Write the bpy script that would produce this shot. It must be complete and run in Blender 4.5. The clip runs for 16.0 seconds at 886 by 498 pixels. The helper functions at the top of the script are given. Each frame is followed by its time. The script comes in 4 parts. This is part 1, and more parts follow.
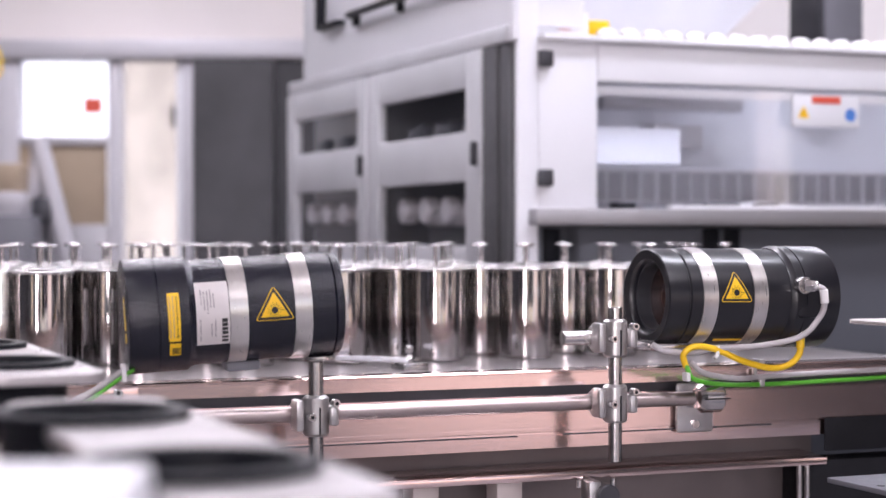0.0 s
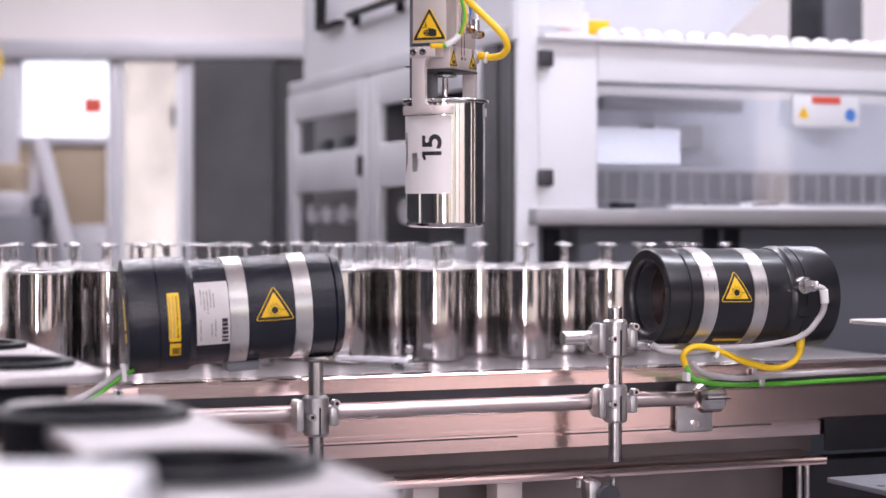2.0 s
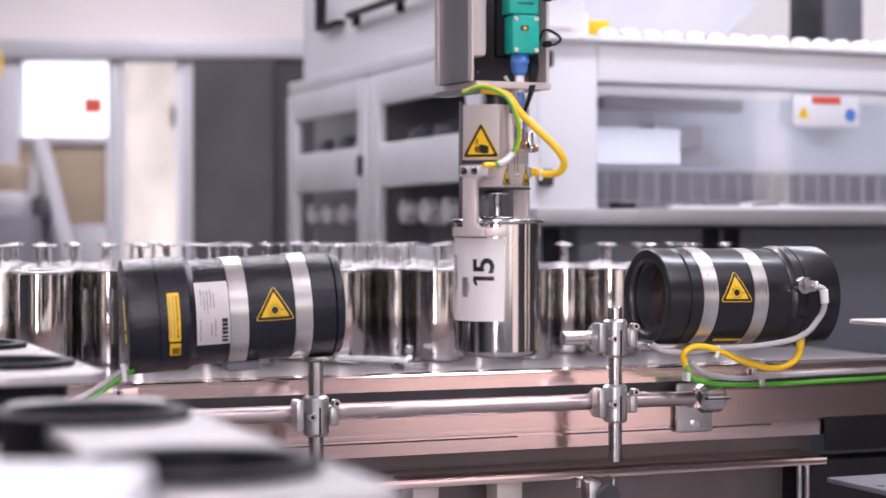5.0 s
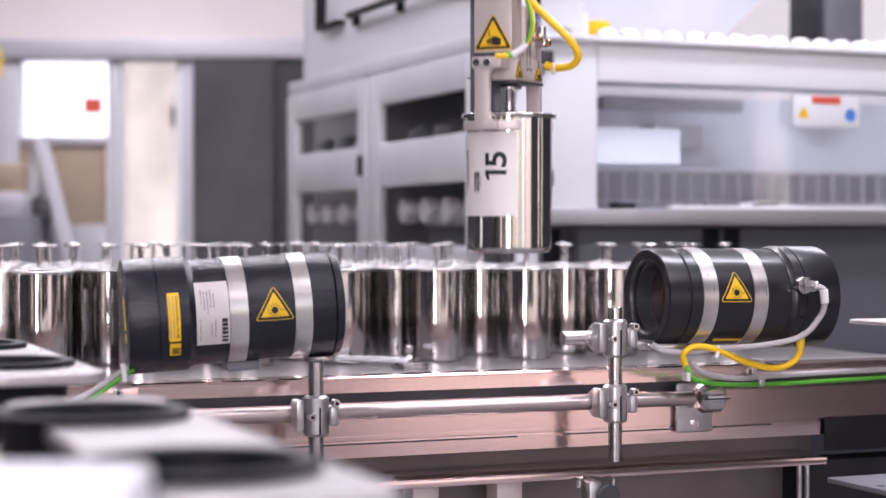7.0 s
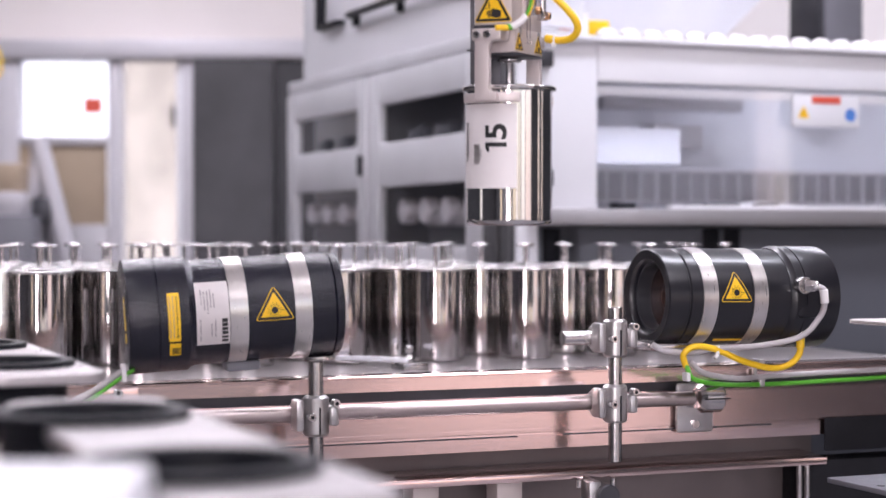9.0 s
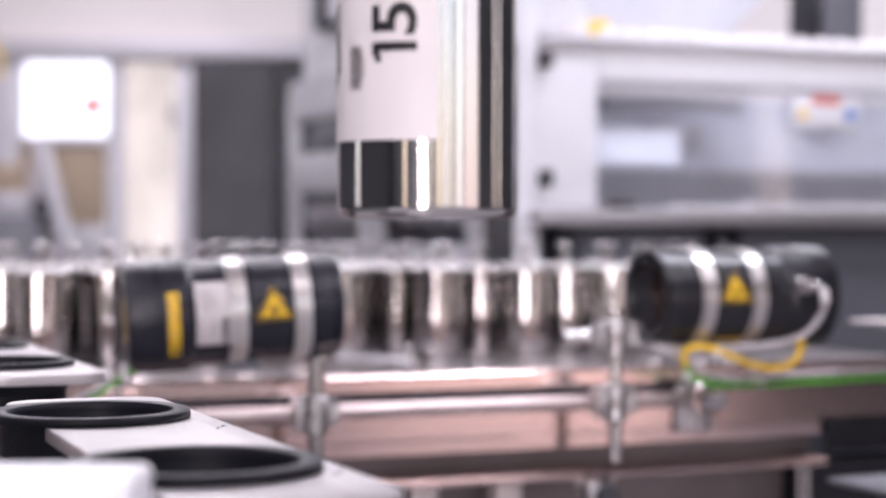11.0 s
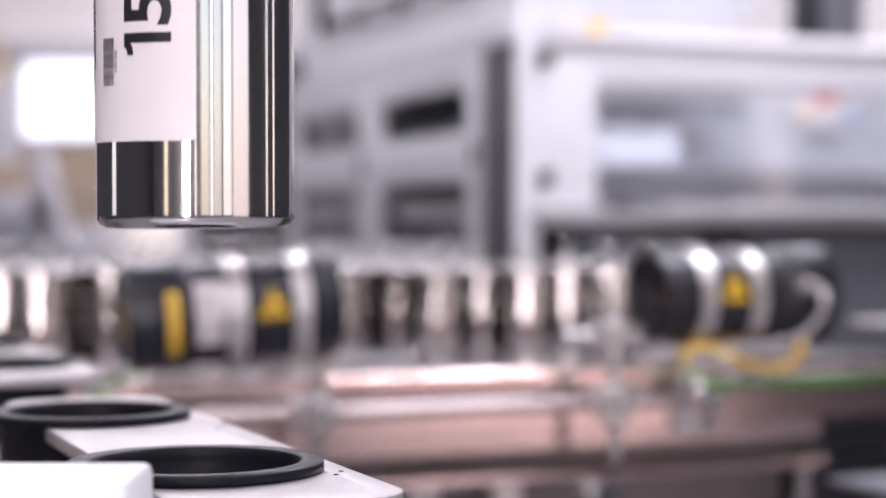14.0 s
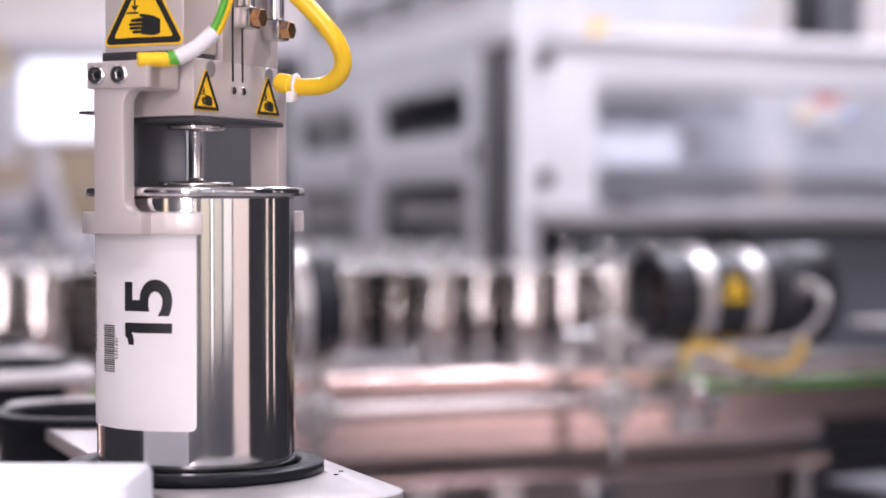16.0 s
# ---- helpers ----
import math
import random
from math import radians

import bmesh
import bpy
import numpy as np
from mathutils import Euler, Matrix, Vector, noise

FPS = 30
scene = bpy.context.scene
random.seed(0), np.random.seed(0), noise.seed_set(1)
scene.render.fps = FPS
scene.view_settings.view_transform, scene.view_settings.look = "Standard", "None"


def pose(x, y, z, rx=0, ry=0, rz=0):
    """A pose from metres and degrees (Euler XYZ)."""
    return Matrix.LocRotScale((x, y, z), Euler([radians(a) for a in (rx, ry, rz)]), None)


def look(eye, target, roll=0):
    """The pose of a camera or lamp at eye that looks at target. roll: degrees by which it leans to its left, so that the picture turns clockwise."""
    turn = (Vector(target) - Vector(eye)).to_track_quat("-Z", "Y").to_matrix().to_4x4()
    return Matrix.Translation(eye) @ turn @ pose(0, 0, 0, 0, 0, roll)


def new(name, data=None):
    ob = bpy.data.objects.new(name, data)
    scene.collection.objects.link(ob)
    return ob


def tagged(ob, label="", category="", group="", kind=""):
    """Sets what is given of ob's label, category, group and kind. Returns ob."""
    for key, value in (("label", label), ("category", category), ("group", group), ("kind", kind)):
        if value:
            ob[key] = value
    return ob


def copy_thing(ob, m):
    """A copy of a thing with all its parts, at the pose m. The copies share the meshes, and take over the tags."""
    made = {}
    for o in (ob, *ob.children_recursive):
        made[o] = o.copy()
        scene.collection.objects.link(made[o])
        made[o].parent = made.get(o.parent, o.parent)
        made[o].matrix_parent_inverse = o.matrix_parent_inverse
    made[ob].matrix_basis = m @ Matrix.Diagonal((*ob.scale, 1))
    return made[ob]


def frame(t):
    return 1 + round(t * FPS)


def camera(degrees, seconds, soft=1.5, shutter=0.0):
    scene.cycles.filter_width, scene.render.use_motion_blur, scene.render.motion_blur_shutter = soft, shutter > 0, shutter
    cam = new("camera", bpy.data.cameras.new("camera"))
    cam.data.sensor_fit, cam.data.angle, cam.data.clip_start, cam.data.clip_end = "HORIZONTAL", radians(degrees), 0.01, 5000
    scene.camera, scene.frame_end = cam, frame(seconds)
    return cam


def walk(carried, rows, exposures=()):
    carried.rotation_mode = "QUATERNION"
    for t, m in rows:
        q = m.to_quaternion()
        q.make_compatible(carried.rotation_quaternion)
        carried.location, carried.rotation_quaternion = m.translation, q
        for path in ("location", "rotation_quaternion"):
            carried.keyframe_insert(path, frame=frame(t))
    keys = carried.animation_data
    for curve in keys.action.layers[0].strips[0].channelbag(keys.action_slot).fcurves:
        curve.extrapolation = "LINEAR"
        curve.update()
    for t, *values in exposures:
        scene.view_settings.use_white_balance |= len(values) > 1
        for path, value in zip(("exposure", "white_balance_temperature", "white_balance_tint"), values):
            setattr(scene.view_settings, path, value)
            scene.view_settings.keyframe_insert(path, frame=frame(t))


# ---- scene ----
cam = camera(28.38, 16.0, shutter=0.5)
walk(cam, [(0, look((0, 0, 1.2), (0, 10, 1.116))), (16, look((0, 0, 1.2), (0, 10, 1.116)))],
     exposures=[(0, 0.38, 6150, 17), (16, 0.38, 6150, 17)])
cam.data.dof.use_dof = True
cam.data.dof.aperture_fstop = 3.9

# ---- world and lights ----
world = bpy.data.worlds.new("world")
scene.world = world
world.use_nodes = True
sky = world.node_tree.nodes.new("ShaderNodeTexSky")
sky.sky_type, sky.sun_disc = "NISHITA", False
sky.sun_elevation, sky.sun_rotation = radians(38), radians(200)
world.node_tree.nodes["Background"].inputs[1].default_value = 0.1
world.node_tree.links.new(sky.outputs[0], world.node_tree.nodes["Background"].inputs[0])


def area(name, m, sx, sy, watts, color):
    data = bpy.data.lights.new(name, "AREA")
    data.shape, data.size, data.size_y, data.energy, data.color = "RECTANGLE", sx, sy, watts, color
    ob = new(name, data)
    ob.matrix_basis = m
    return ob


# daylight of unseen windows: the tall one behind the camera follows from the can highlights, the other strips are added
# for reflections; and ceiling luminaires
SOUTH = ((-2.5, -2.1, 1.1), (-0.58, -0.10, 80), (0.35, 0.5, 0.9), (0.9, 1.75, 2.0), (1.85, 2.1, 2.5), (2.2, 3.2, 3), (3.4, 4.9, 9))
SILL = 0.62
for x0, x1, w in SOUTH:
    area("unseen_window_light", look(((x0 + x1) / 2, -3.38, (SILL + 2.88) / 2), ((x0 + x1) / 2, 3, (SILL + 2.88) / 2)), x1 - x0 - 0.02, 2.86 - SILL, w, (1.0, 0.89, 0.86))
# east and west openings are added: pink for the beam, streaks for the cans
EAST = ((1.5, 1.72), (2.6, 2.85))
area("unseen_window_light", look((4.98, -2.075, 1.24), (0, -2.075, 1.24)), 2.4, 2.28, 13.5, (1.0, 0.75, 0.71))
area("unseen_window_light", look((-3.98, 1.6, 1.9), (0, 1.6, 1.9)), 0.5, 1.8, 2, (1.0, 0.93, 0.93))
for y0, y1 in EAST:
    area("unseen_window_light", look((4.98, (y0 + y1) / 2, 1.45), (0, (y0 + y1) / 2, 1.45)), y1 - y0, 1.8, 1.7, (1.0, 0.78, 0.66))
# lamps out of view: row y=4.3 from the laser's sheen, others added as fill
LAMPS = ((0.1, -1.1, 20), (-1.6, 1.2, 8), (1.6, 1.2, 34), (-1.3, 4.3, 32), (0.1, 4.3, 24), (1.15, 3.3, 29), (-1.6, 7.3, 31), (2.2, 7.3, 42))
for lx, ly, w in LAMPS:
    area("assumed_ceiling_lamp", look((lx, ly, 3.33), (lx, ly + 0.001, 0)), 1.2, 0.3, w, (0.94, 0.95, 1.0) if ly > 3 and lx > 1 else (1.0, 0.96, 0.98))


# ---- materials ----
def mat(name, color, rough=0.5, metal=0.0, vary=0.12, scale=8.0, bump=0.0, bscale=120.0, stretch=(1, 1, 1), rvary=0.1, trans=0.0, coat=0.0, emit=0.0, relief=0.001):
    m = bpy.data.materials.new(name)
    m.use_nodes = True
    nt = m.node_tree
    b = nt.nodes["Principled BSDF"]
    b.inputs["Metallic"].default_value = metal
    b.inputs["Transmission Weight"].default_value = trans
    b.inputs["Coat Weight"].default_value = coat
    tc = nt.nodes.new("ShaderNodeTexCoord")
    mp = nt.nodes.new("ShaderNodeMapping")
    mp.inputs["Scale"].default_value = stretch
    nt.links.new(tc.outputs["Object"], mp.inputs[0])
    n1 = nt.nodes.new("ShaderNodeTexNoise")
    n1.inputs["Scale"].default_value, n1.inputs["Detail"].default_value = scale, 6
    n2 = nt.nodes.new("ShaderNodeTexNoise")
    n2.inputs["Scale"].default_value, n2.inputs["Detail"].default_value = bscale, 3
    for n in (n1, n2):
        nt.links.new(mp.outputs[0], n.inputs["Vector"])
    ramp = nt.nodes.new("ShaderNodeMapRange")
    ramp.inputs["From Min"].default_value, ramp.inputs["From Max"].default_value = 0.3, 0.7
    ramp.inputs["To Min"].default_value, ramp.inputs["To Max"].default_value = 1 - vary, 1 + vary
    nt.links.new(n1.outputs[0], ramp.inputs["Value"])
    mul = nt.nodes.new("ShaderNodeVectorMath")
    mul.operation = "SCALE"
    mul.inputs[0].default_value = color
    nt.links.new(ramp.outputs[0], mul.inputs["Scale"])
    nt.links.new(mul.outputs[0], b.inputs["Base Color"])
    rr = nt.nodes.new("ShaderNodeMapRange")
    rr.inputs["From Min"].default_value, rr.inputs["From Max"].default_value = 0.3, 0.7
    rr.inputs["To Min"].default_value, rr.inputs["To Max"].default_value = max(0.02, rough - rvary * rough), min(1, rough + rvary * rough)
    nt.links.new(n2.outputs[0], rr.inputs["Value"])
    nt.links.new(rr.outputs[0], b.inputs["Roughness"])
    if bump:
        bp = nt.nodes.new("ShaderNodeBump")
        bp.inputs["Strength"].default_value, bp.inputs["Distance"].default_value = bump, relief
        nt.links.new(n2.outputs[0], bp.inputs["Height"])
        nt.links.new(bp.outputs[0], b.inputs["Normal"])
    if emit:
        b.inputs["Emission Color"].default_value = (*color, 1)
        b.inputs["Emission Strength"].default_value = emit
    return m


POLISHED = mat("polished_steel", (0.62, 0.60, 0.60), 0.07, 1, 0.05, 6, 0.004, 60, (1, 1, 0.06), 0.35)
SATIN = mat("satin_polished_steel", (0.64, 0.63, 0.63), 0.105, 1, 0.06, 6, 0.02, 90, (1, 1, 0.05), 0.4)
STEEL = mat("bright_steel", (0.62, 0.60, 0.60), 0.22, 1, 0.08, 12, 0.06, 200)
BRUSHED = mat("brushed_steel", (0.40, 0.37, 0.37), 0.34, 1, 0.1, 20, 0.12, 300, (0.05, 1, 1))
BAND = mat("brushed_band", (0.72, 0.69, 0.67), 0.3, 1, 0.1, 40, 0.15, 500, (1, 0.15, 0.15))
CAST = mat("cast_aluminium", (0.58, 0.56, 0.56), 0.36, 1, 0.12, 30, 0.2, 260)
ALU = mat("anodised_aluminium", (0.56, 0.52, 0.51), 0.42, 0.85, 0.06, 3, 0.05, 400, (0.1, 1, 1))
GREYALU = mat("grey_aluminium", (0.40, 0.39, 0.41), 0.45, 0.7, 0.08, 4, 0.05, 300)
PALEALU = mat("pale_aluminium", (0.57, 0.53, 0.525), 0.4, 0.6, 0.06, 10, 0.06, 400)
BEAM = mat("conveyor_aluminium", (0.80, 0.63, 0.60), 0.16, 1.0, 0.08, 2.5, 0.06, 350, (0.06, 1, 1))
DARKMETAL = mat("dark_metal", (0.07, 0.07, 0.08), 0.45, 0.5, 0.2, 9, 0.08, 150)
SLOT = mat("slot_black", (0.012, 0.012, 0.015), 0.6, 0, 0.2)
BLACK = mat("black_crackle_paint", (0.007, 0.0075, 0.016), 0.2, 0, 0.15, 20, 1.0, 400, relief=0.0008, coat=0.0)
BLACKSMOOTH = mat("black_satin_paint", (0.008, 0.008, 0.012), 0.34, 0, 0.15, 20, 0.1, 500, coat=0.15)
RUBBER = mat("black_plastic", (0.009, 0.0095, 0.013), 0.42, 0, 0.2, 12, 0.08, 300)
LENS = mat("lens_glass", (0.05, 0.025, 0.02), 0.05, 0, 0.1, 5, coat=1.0)
YELLOW = mat("sign_yellow", (0.90, 0.55, 0.012), 0.4, 0, 0.06, 20)
INK = mat("black_ink", (0.012, 0.012, 0.014), 0.5, 0, 0.1)
PAPER = mat("white_label_paper", (0.80, 0.76, 0.76), 0.5, 0, 0.03, 30, 0.03, 300)
SILVERPAPER = mat("grey_label_paper", (0.62, 0.58, 0.58), 0.45, 0, 0.05, 30)
GREYINK = mat("grey_ink", (0.25, 0.23, 0.25), 0.5, 0, 0.1)
HOSE = mat("yellow_hose", (0.95, 0.60, 0.015), 0.35, 0, 0.08, 15)
GREEN = mat("green_cable", (0.10, 0.42, 0.03), 0.4, 0, 0.1, 15)
GREYCABLE = mat("grey_cable", (0.46, 0.43, 0.44), 0.4, 0, 0.08, 15)
WHITEPLASTIC = mat("white_plastic", (0.8, 0.78, 0.78), 0.4, 0, 0.05, 15)
TEAL = mat("teal_plastic", (0.015, 0.42, 0.34), 0.38, 0, 0.08, 30, 0.05, 300)
RUBBER.node_tree.nodes["Principled BSDF"].inputs["Specular IOR Level"].default_value = 0.14
BLUE = mat("blue_plastic", (0.08, 0.22, 0.62), 0.4, 0, 0.08, 20)
BRASS = mat("brass_plug", (0.72, 0.42, 0.22), 0.25, 1, 0.1, 30)
RED = mat("sign_red", (0.72, 0.10, 0.06), 0.5, 0, 0.06)
WHITEPAINT = mat("white_paint", (0.80, 0.80, 0.84), 0.4, 0, 0.04, 2, 0.03, 80)
GREYPAINT = mat("grey_paint", (0.17, 0.17, 0.195), 0.5, 0, 0.08, 2, 0.05, 120)
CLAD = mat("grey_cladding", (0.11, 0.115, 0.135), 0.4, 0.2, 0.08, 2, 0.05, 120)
DOORALU = mat("door_aluminium", (0.60, 0.60, 0.63), 0.45, 0.2, 0.06, 4, 0.04, 200)
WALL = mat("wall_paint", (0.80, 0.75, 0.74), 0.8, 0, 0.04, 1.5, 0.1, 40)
# tones of the unseen walls, kept dark so that the steel reflects dark
REFLDARK = mat("dark_reflected_wall", (0.042, 0.044, 0.050), 0.75, 0, 0.06, 1.5, 0.1, 40)
REFLGREY = mat("grey_reflected_wall", (0.185, 0.19, 0.21), 0.75, 0, 0.06, 1.5, 0.1, 40)
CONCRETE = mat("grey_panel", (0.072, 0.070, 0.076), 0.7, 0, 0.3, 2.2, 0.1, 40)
FLOORM = mat("grey_resin_floor", (0.28, 0.27, 0.28), 0.35, 0, 0.12, 1.5, 0.03, 60)
FRAME = mat("door_frame_grey", (0.56, 0.545, 0.58), 0.5, 0.2, 0.05, 3)
GAPDARK = mat("dark_gap_sheet", (0.035, 0.034, 0.038), 0.7, 0, 0.25, 2.0, 0.1, 40)
SHADE = mat("under_beam_shade", (0.17, 0.145, 0.145), 0.45, 0.4, 0.15, 6, 0.05, 150)
TAN = mat("tan_board", (0.42, 0.33, 0.24), 0.7, 0, 0.08, 4)
HEADALU = mat("head_aluminium", (0.62, 0.555, 0.54), 0.42, 0.3, 0.06, 10, 0.06, 400)
PLATE = mat("plate_aluminium", (0.43, 0.405, 0.41), 0.42, 0.5, 0.07, 14, 0.05, 400)
RODM = mat("drawn_steel_rod", (0.46, 0.395, 0.385), 0.36, 1, 0.14, 25, 0.12, 180, (0.2, 1, 1))
SLOT.node_tree.nodes["Principled BSDF"].inputs["Specular IOR Level"].default_value = 0.15
PANE = mat("clear_pane", (0.9, 0.93, 0.97), 0.03, 0, 0.0, trans=1.0)
TINTED = mat("tinted_pane", (0.40, 0.37, 0.335), 0.12, 0, 0.3, 2.0, trans=1.0)
FROST = mat("frosted_plastic", (0.75, 0.76, 0.82), 0.35, 0, 0.05, 5)
LUMI = mat("luminaire", (1.0, 0.97, 0.97), 0.5, 0, 0.0, emit=6.0)
OUTSIDE = mat("bright_outdoors", (1.0, 0.97, 0.97), 0.9, 0, 0.03, 0.6, emit=1.3)


# ---- building tools ----
def part(name, bm, material, parent=None, label="", m=None, sharp=32):
    for e in bm.edges:
        e.smooth = not (len(e.link_faces) != 2 or e.calc_face_angle(0) > radians(sharp))
    for f in bm.faces:
        f.smooth = True
    me = bpy.data.meshes.new(name)
    bm.to_mesh(me)
    bm.free()
    me.materials.append(material)
    ob = new(name, me)
    if parent:
        ob.parent = parent
    if m is not None:
        ob.matrix_basis = m
    if label:
        ob["label"] = label
    return ob


def thing(name, m, label, category, group="", kind=""):
    ob = new(name)
    ob.empty_display_size = 0.05
    ob.matrix_basis = m
    return tagged(ob, label, category, group, kind)


def box(x0, x1, y0, y1, z0, z1, bevel=0.0, bm=None):
    bm = bm or bmesh.new()
    r = bmesh.ops.create_cube(bm, size=1.0, matrix=Matrix.Translation(((x0 + x1) / 2, (y0 + y1) / 2, (z0 + z1) / 2)) @ Matrix.Diagonal((x1 - x0, y1 - y0, z1 - z0, 1)))
    if bevel:
        edges = list({e for v in r["verts"] for e in v.link_edges})
        bmesh.ops.bevel(bm, geom=edges, offset=bevel, segments=2, profile=0.5, affect="EDGES")
    return bm


def lathe(profile, seg=40, m=None, bm=None):
    """Profile of (radius, height) turned round z."""
    bm = bm or bmesh.new()
    rings = []
    for r, z in profile:
        if r < 1e-6:
            rings.append([bm.verts.new((0, 0, z))])
        else:
            rings.append([bm.verts.new((r * math.cos(2 * math.pi * k / seg), r * math.sin(2 * math.pi * k / seg), z)) for k in range(seg)])
    made = [v for r in rings for v in r]
    for a, b in zip(rings, rings[1:]):
        for k in range(seg):
            j = (k + 1) % seg
            if len(a) == 1 and len(b) == 1:
                continue
            if len(a) == 1:
                bm.faces.new((a[0], b[j], b[k]))
            elif len(b) == 1:
                bm.faces.new((a[k], a[j], b[0]))
            else:
                bm.faces.new((a[k], a[j], b[j], b[k]))
    if m is not None:
        bmesh.ops.transform(bm, matrix=m, verts=made)
    return bm


def rod(p, q, r, seg=20, bm=None, chamfer=0.1):
    p, q = Vector(p), Vector(q)
    n = (q - p).length
    c = r * chamfer
    m = Matrix.Translation(p) @ (q - p).to_track_quat("Z", "Y").to_matrix().to_4x4()
    return lathe([(0, 0), (r - c, 0), (r, c), (r, n - c), (r - c, n), (0, n)], seg, m, bm)


def hose(points, r, seg=10, steps=8, bm=None):
    """A round cable through the points."""
    bm = bm or bmesh.new()
    p = [Vector(a) for a in points]
    p = [2 * p[0] - p[1]] + p + [2 * p[-1] - p[-2]]
    line = []
    for i in range(1, len(p) - 2):
        for k in range(steps):
            t = k / steps
            a, b, c, d = p[i - 1:i + 3]
            line.append(0.5 * (2 * b + (c - a) * t + (2 * a - 5 * b + 4 * c - d) * t * t + (3 * b - a - 3 * c + d) * t ** 3))
    line.append(p[-2])
    up = Vector((0.13, 0.2, 0.97))
    rings = []
    for i, c in enumerate(line):
        t = (line[min(i + 1, len(line) - 1)] - line[max(i - 1, 0)]).normalized()
        s = up.cross(t)
        if s.length < 1e-4:
            s = Vector((1, 0, 0)).cross(t)
        s.normalize()
        up = t.cross(s)
        rings.append([bm.verts.new(c + r * (math.cos(2 * math.pi * k / seg) * s + math.sin(2 * math.pi * k / seg) * up)) for k in range(seg)])
    for a, b in zip(rings, rings[1:]):
        for k in range(seg):
            bm.faces.new((a[k], a[(k + 1) % seg], b[(k + 1) % seg], b[k]))
    bm.faces.new(rings[0][::-1])
    bm.faces.new(rings[-1])
    return bm


def prism(poly, z0, z1, bevel=0.0, m=None):
    """A flat outline (x, y) with thickness in z."""
    bm = bmesh.new()
    f = bm.faces.new([bm.verts.new((x, y, z0)) for x, y in poly])
    r = bmesh.ops.extrude_face_region(bm, geom=[f])
    bmesh.ops.translate(bm, vec=(0, 0, z1 - z0), verts=[v for v in r["geom"] if isinstance(v, bmesh.types.BMVert)])
    bmesh.ops.recalc_face_normals(bm, faces=bm.faces)
    if bevel:
        bmesh.ops.bevel(bm, geom=list(bm.edges), offset=bevel, segments=2, profile=0.5, affect="EDGES")
    if m is not None:
        bmesh.ops.transform(bm, matrix=m, verts=bm.verts)
    return bm


def rounded(x0, x1, y0, y1, r, n=6):
    out = []
    for cx, cy, a0 in ((x1 - r, y1 - r, 0), (x0 + r, y1 - r, 90), (x0 + r, y0 + r, 180), (x1 - r, y0 + r, 270)):
        for k in range(n + 1):
            a = radians(a0 + 90 * k / n)
            out.append((cx + r * math.cos(a), cy + r * math.sin(a)))
    return out


def triangle(s, r):
    """A rounded upright triangle with sides of length s round its own middle."""
    out = []
    h = s * math.sqrt(3) / 2
    for cx, cy, a0 in ((0, h * 2 / 3 - 2 * r, 30), (-s / 2 + r * math.sqrt(3), -h / 3 + r, 150), (s / 2 - r * math.sqrt(3), -h / 3 + r, 270)):
        for k in range(5):
            a = radians(a0 + 30 * k)
            out.append((cx + r * math.cos(a), cy + r * math.sin(a)))
    return out


def sheet(polys, z, thick=0.0004, cut=0.006):
    """Thin flat pieces, cut into strips both ways so that they can be wrapped."""
    bm = bmesh.new()
    for poly in polys:
        bm.faces.new([bm.verts.new((x, y, z)) for x, y in poly])
    for axis in (0, 1):
        lo, hi = min(v.co[axis] for v in bm.verts), max(v.co[axis] for v in bm.verts)
        n = min(40, int((hi - lo) / cut))
        for k in range(1, n + 1):
            co = [0, 0, 0]
            co[axis] = lo + (hi - lo) * k / (n + 1) + 1e-5
            no = [0, 0, 0]
            no[axis] = 1
            bmesh.ops.bisect_plane(bm, geom=list(bm.verts) + list(bm.edges) + list(bm.faces), plane_co=co, plane_no=no)
    for f in bm.faces:
        if f.normal.z < 0:
            f.normal_flip()
    r = bmesh.ops.extrude_face_region(bm, geom=list(bm.faces))
    bmesh.ops.translate(bm, vec=(0, 0, thick), verts=[v for v in r["geom"] if isinstance(v, bmesh.types.BMVert)])
    bmesh.ops.recalc_face_normals(bm, faces=bm.faces)
    return bm


def letters(text, width, height, z, turn=0.0, thick=0.0003):
    """Writing in the built-in font, fitted into width x height round the middle."""
    data = bpy.data.curves.new("writing", "FONT")
    data.body = text
    data.offset = 0.022
    ob = new("writing", data)
    dg = bpy.context.evaluated_depsgraph_get()
    me = bpy.data.meshes.new_from_object(ob.evaluated_get(dg))
    bpy.data.objects.remove(ob)
    bm = bmesh.new()
    bm.from_mesh(me)
    bpy.data.meshes.remove(me)
    xs, ys = [v.co.x for v in bm.verts], [v.co.y for v in bm.verts]
    mx, my = (min(xs) + max(xs)) / 2, (min(ys) + max(ys)) / 2
    sx, sy = width / (max(xs) - min(xs)), height / (max(ys) - min(ys))
    for v in bm.verts:
        v.co = ((v.co.x - mx) * sx, (v.co.y - my) * sy, z)
    bmesh.ops.rotate(bm, verts=bm.verts, matrix=Matrix.Rotation(radians(turn), 3, "Z"))
    for axis in (0, 1):
        for k in range(-5, 6):
            co, no = [0, 0, 0], [0, 0, 0]
            co[axis], no[axis] = k * 0.0035 + 1e-5, 1
            bmesh.ops.bisect_plane(bm, geom=list(bm.verts) + list(bm.edges) + list(bm.faces), plane_co=co, plane_no=no)
    r = bmesh.ops.extrude_face_region(bm, geom=list(bm.faces))
    bmesh.ops.translate(bm, vec=(0, 0, thick), verts=[v for v in r["geom"] if isinstance(v, bmesh.types.BMVert)])
    return bm


def move(bm, dx, dy, dz=0.0):
    bmesh.ops.translate(bm, vec=(dx, dy, dz), verts=bm.verts)
    return bm


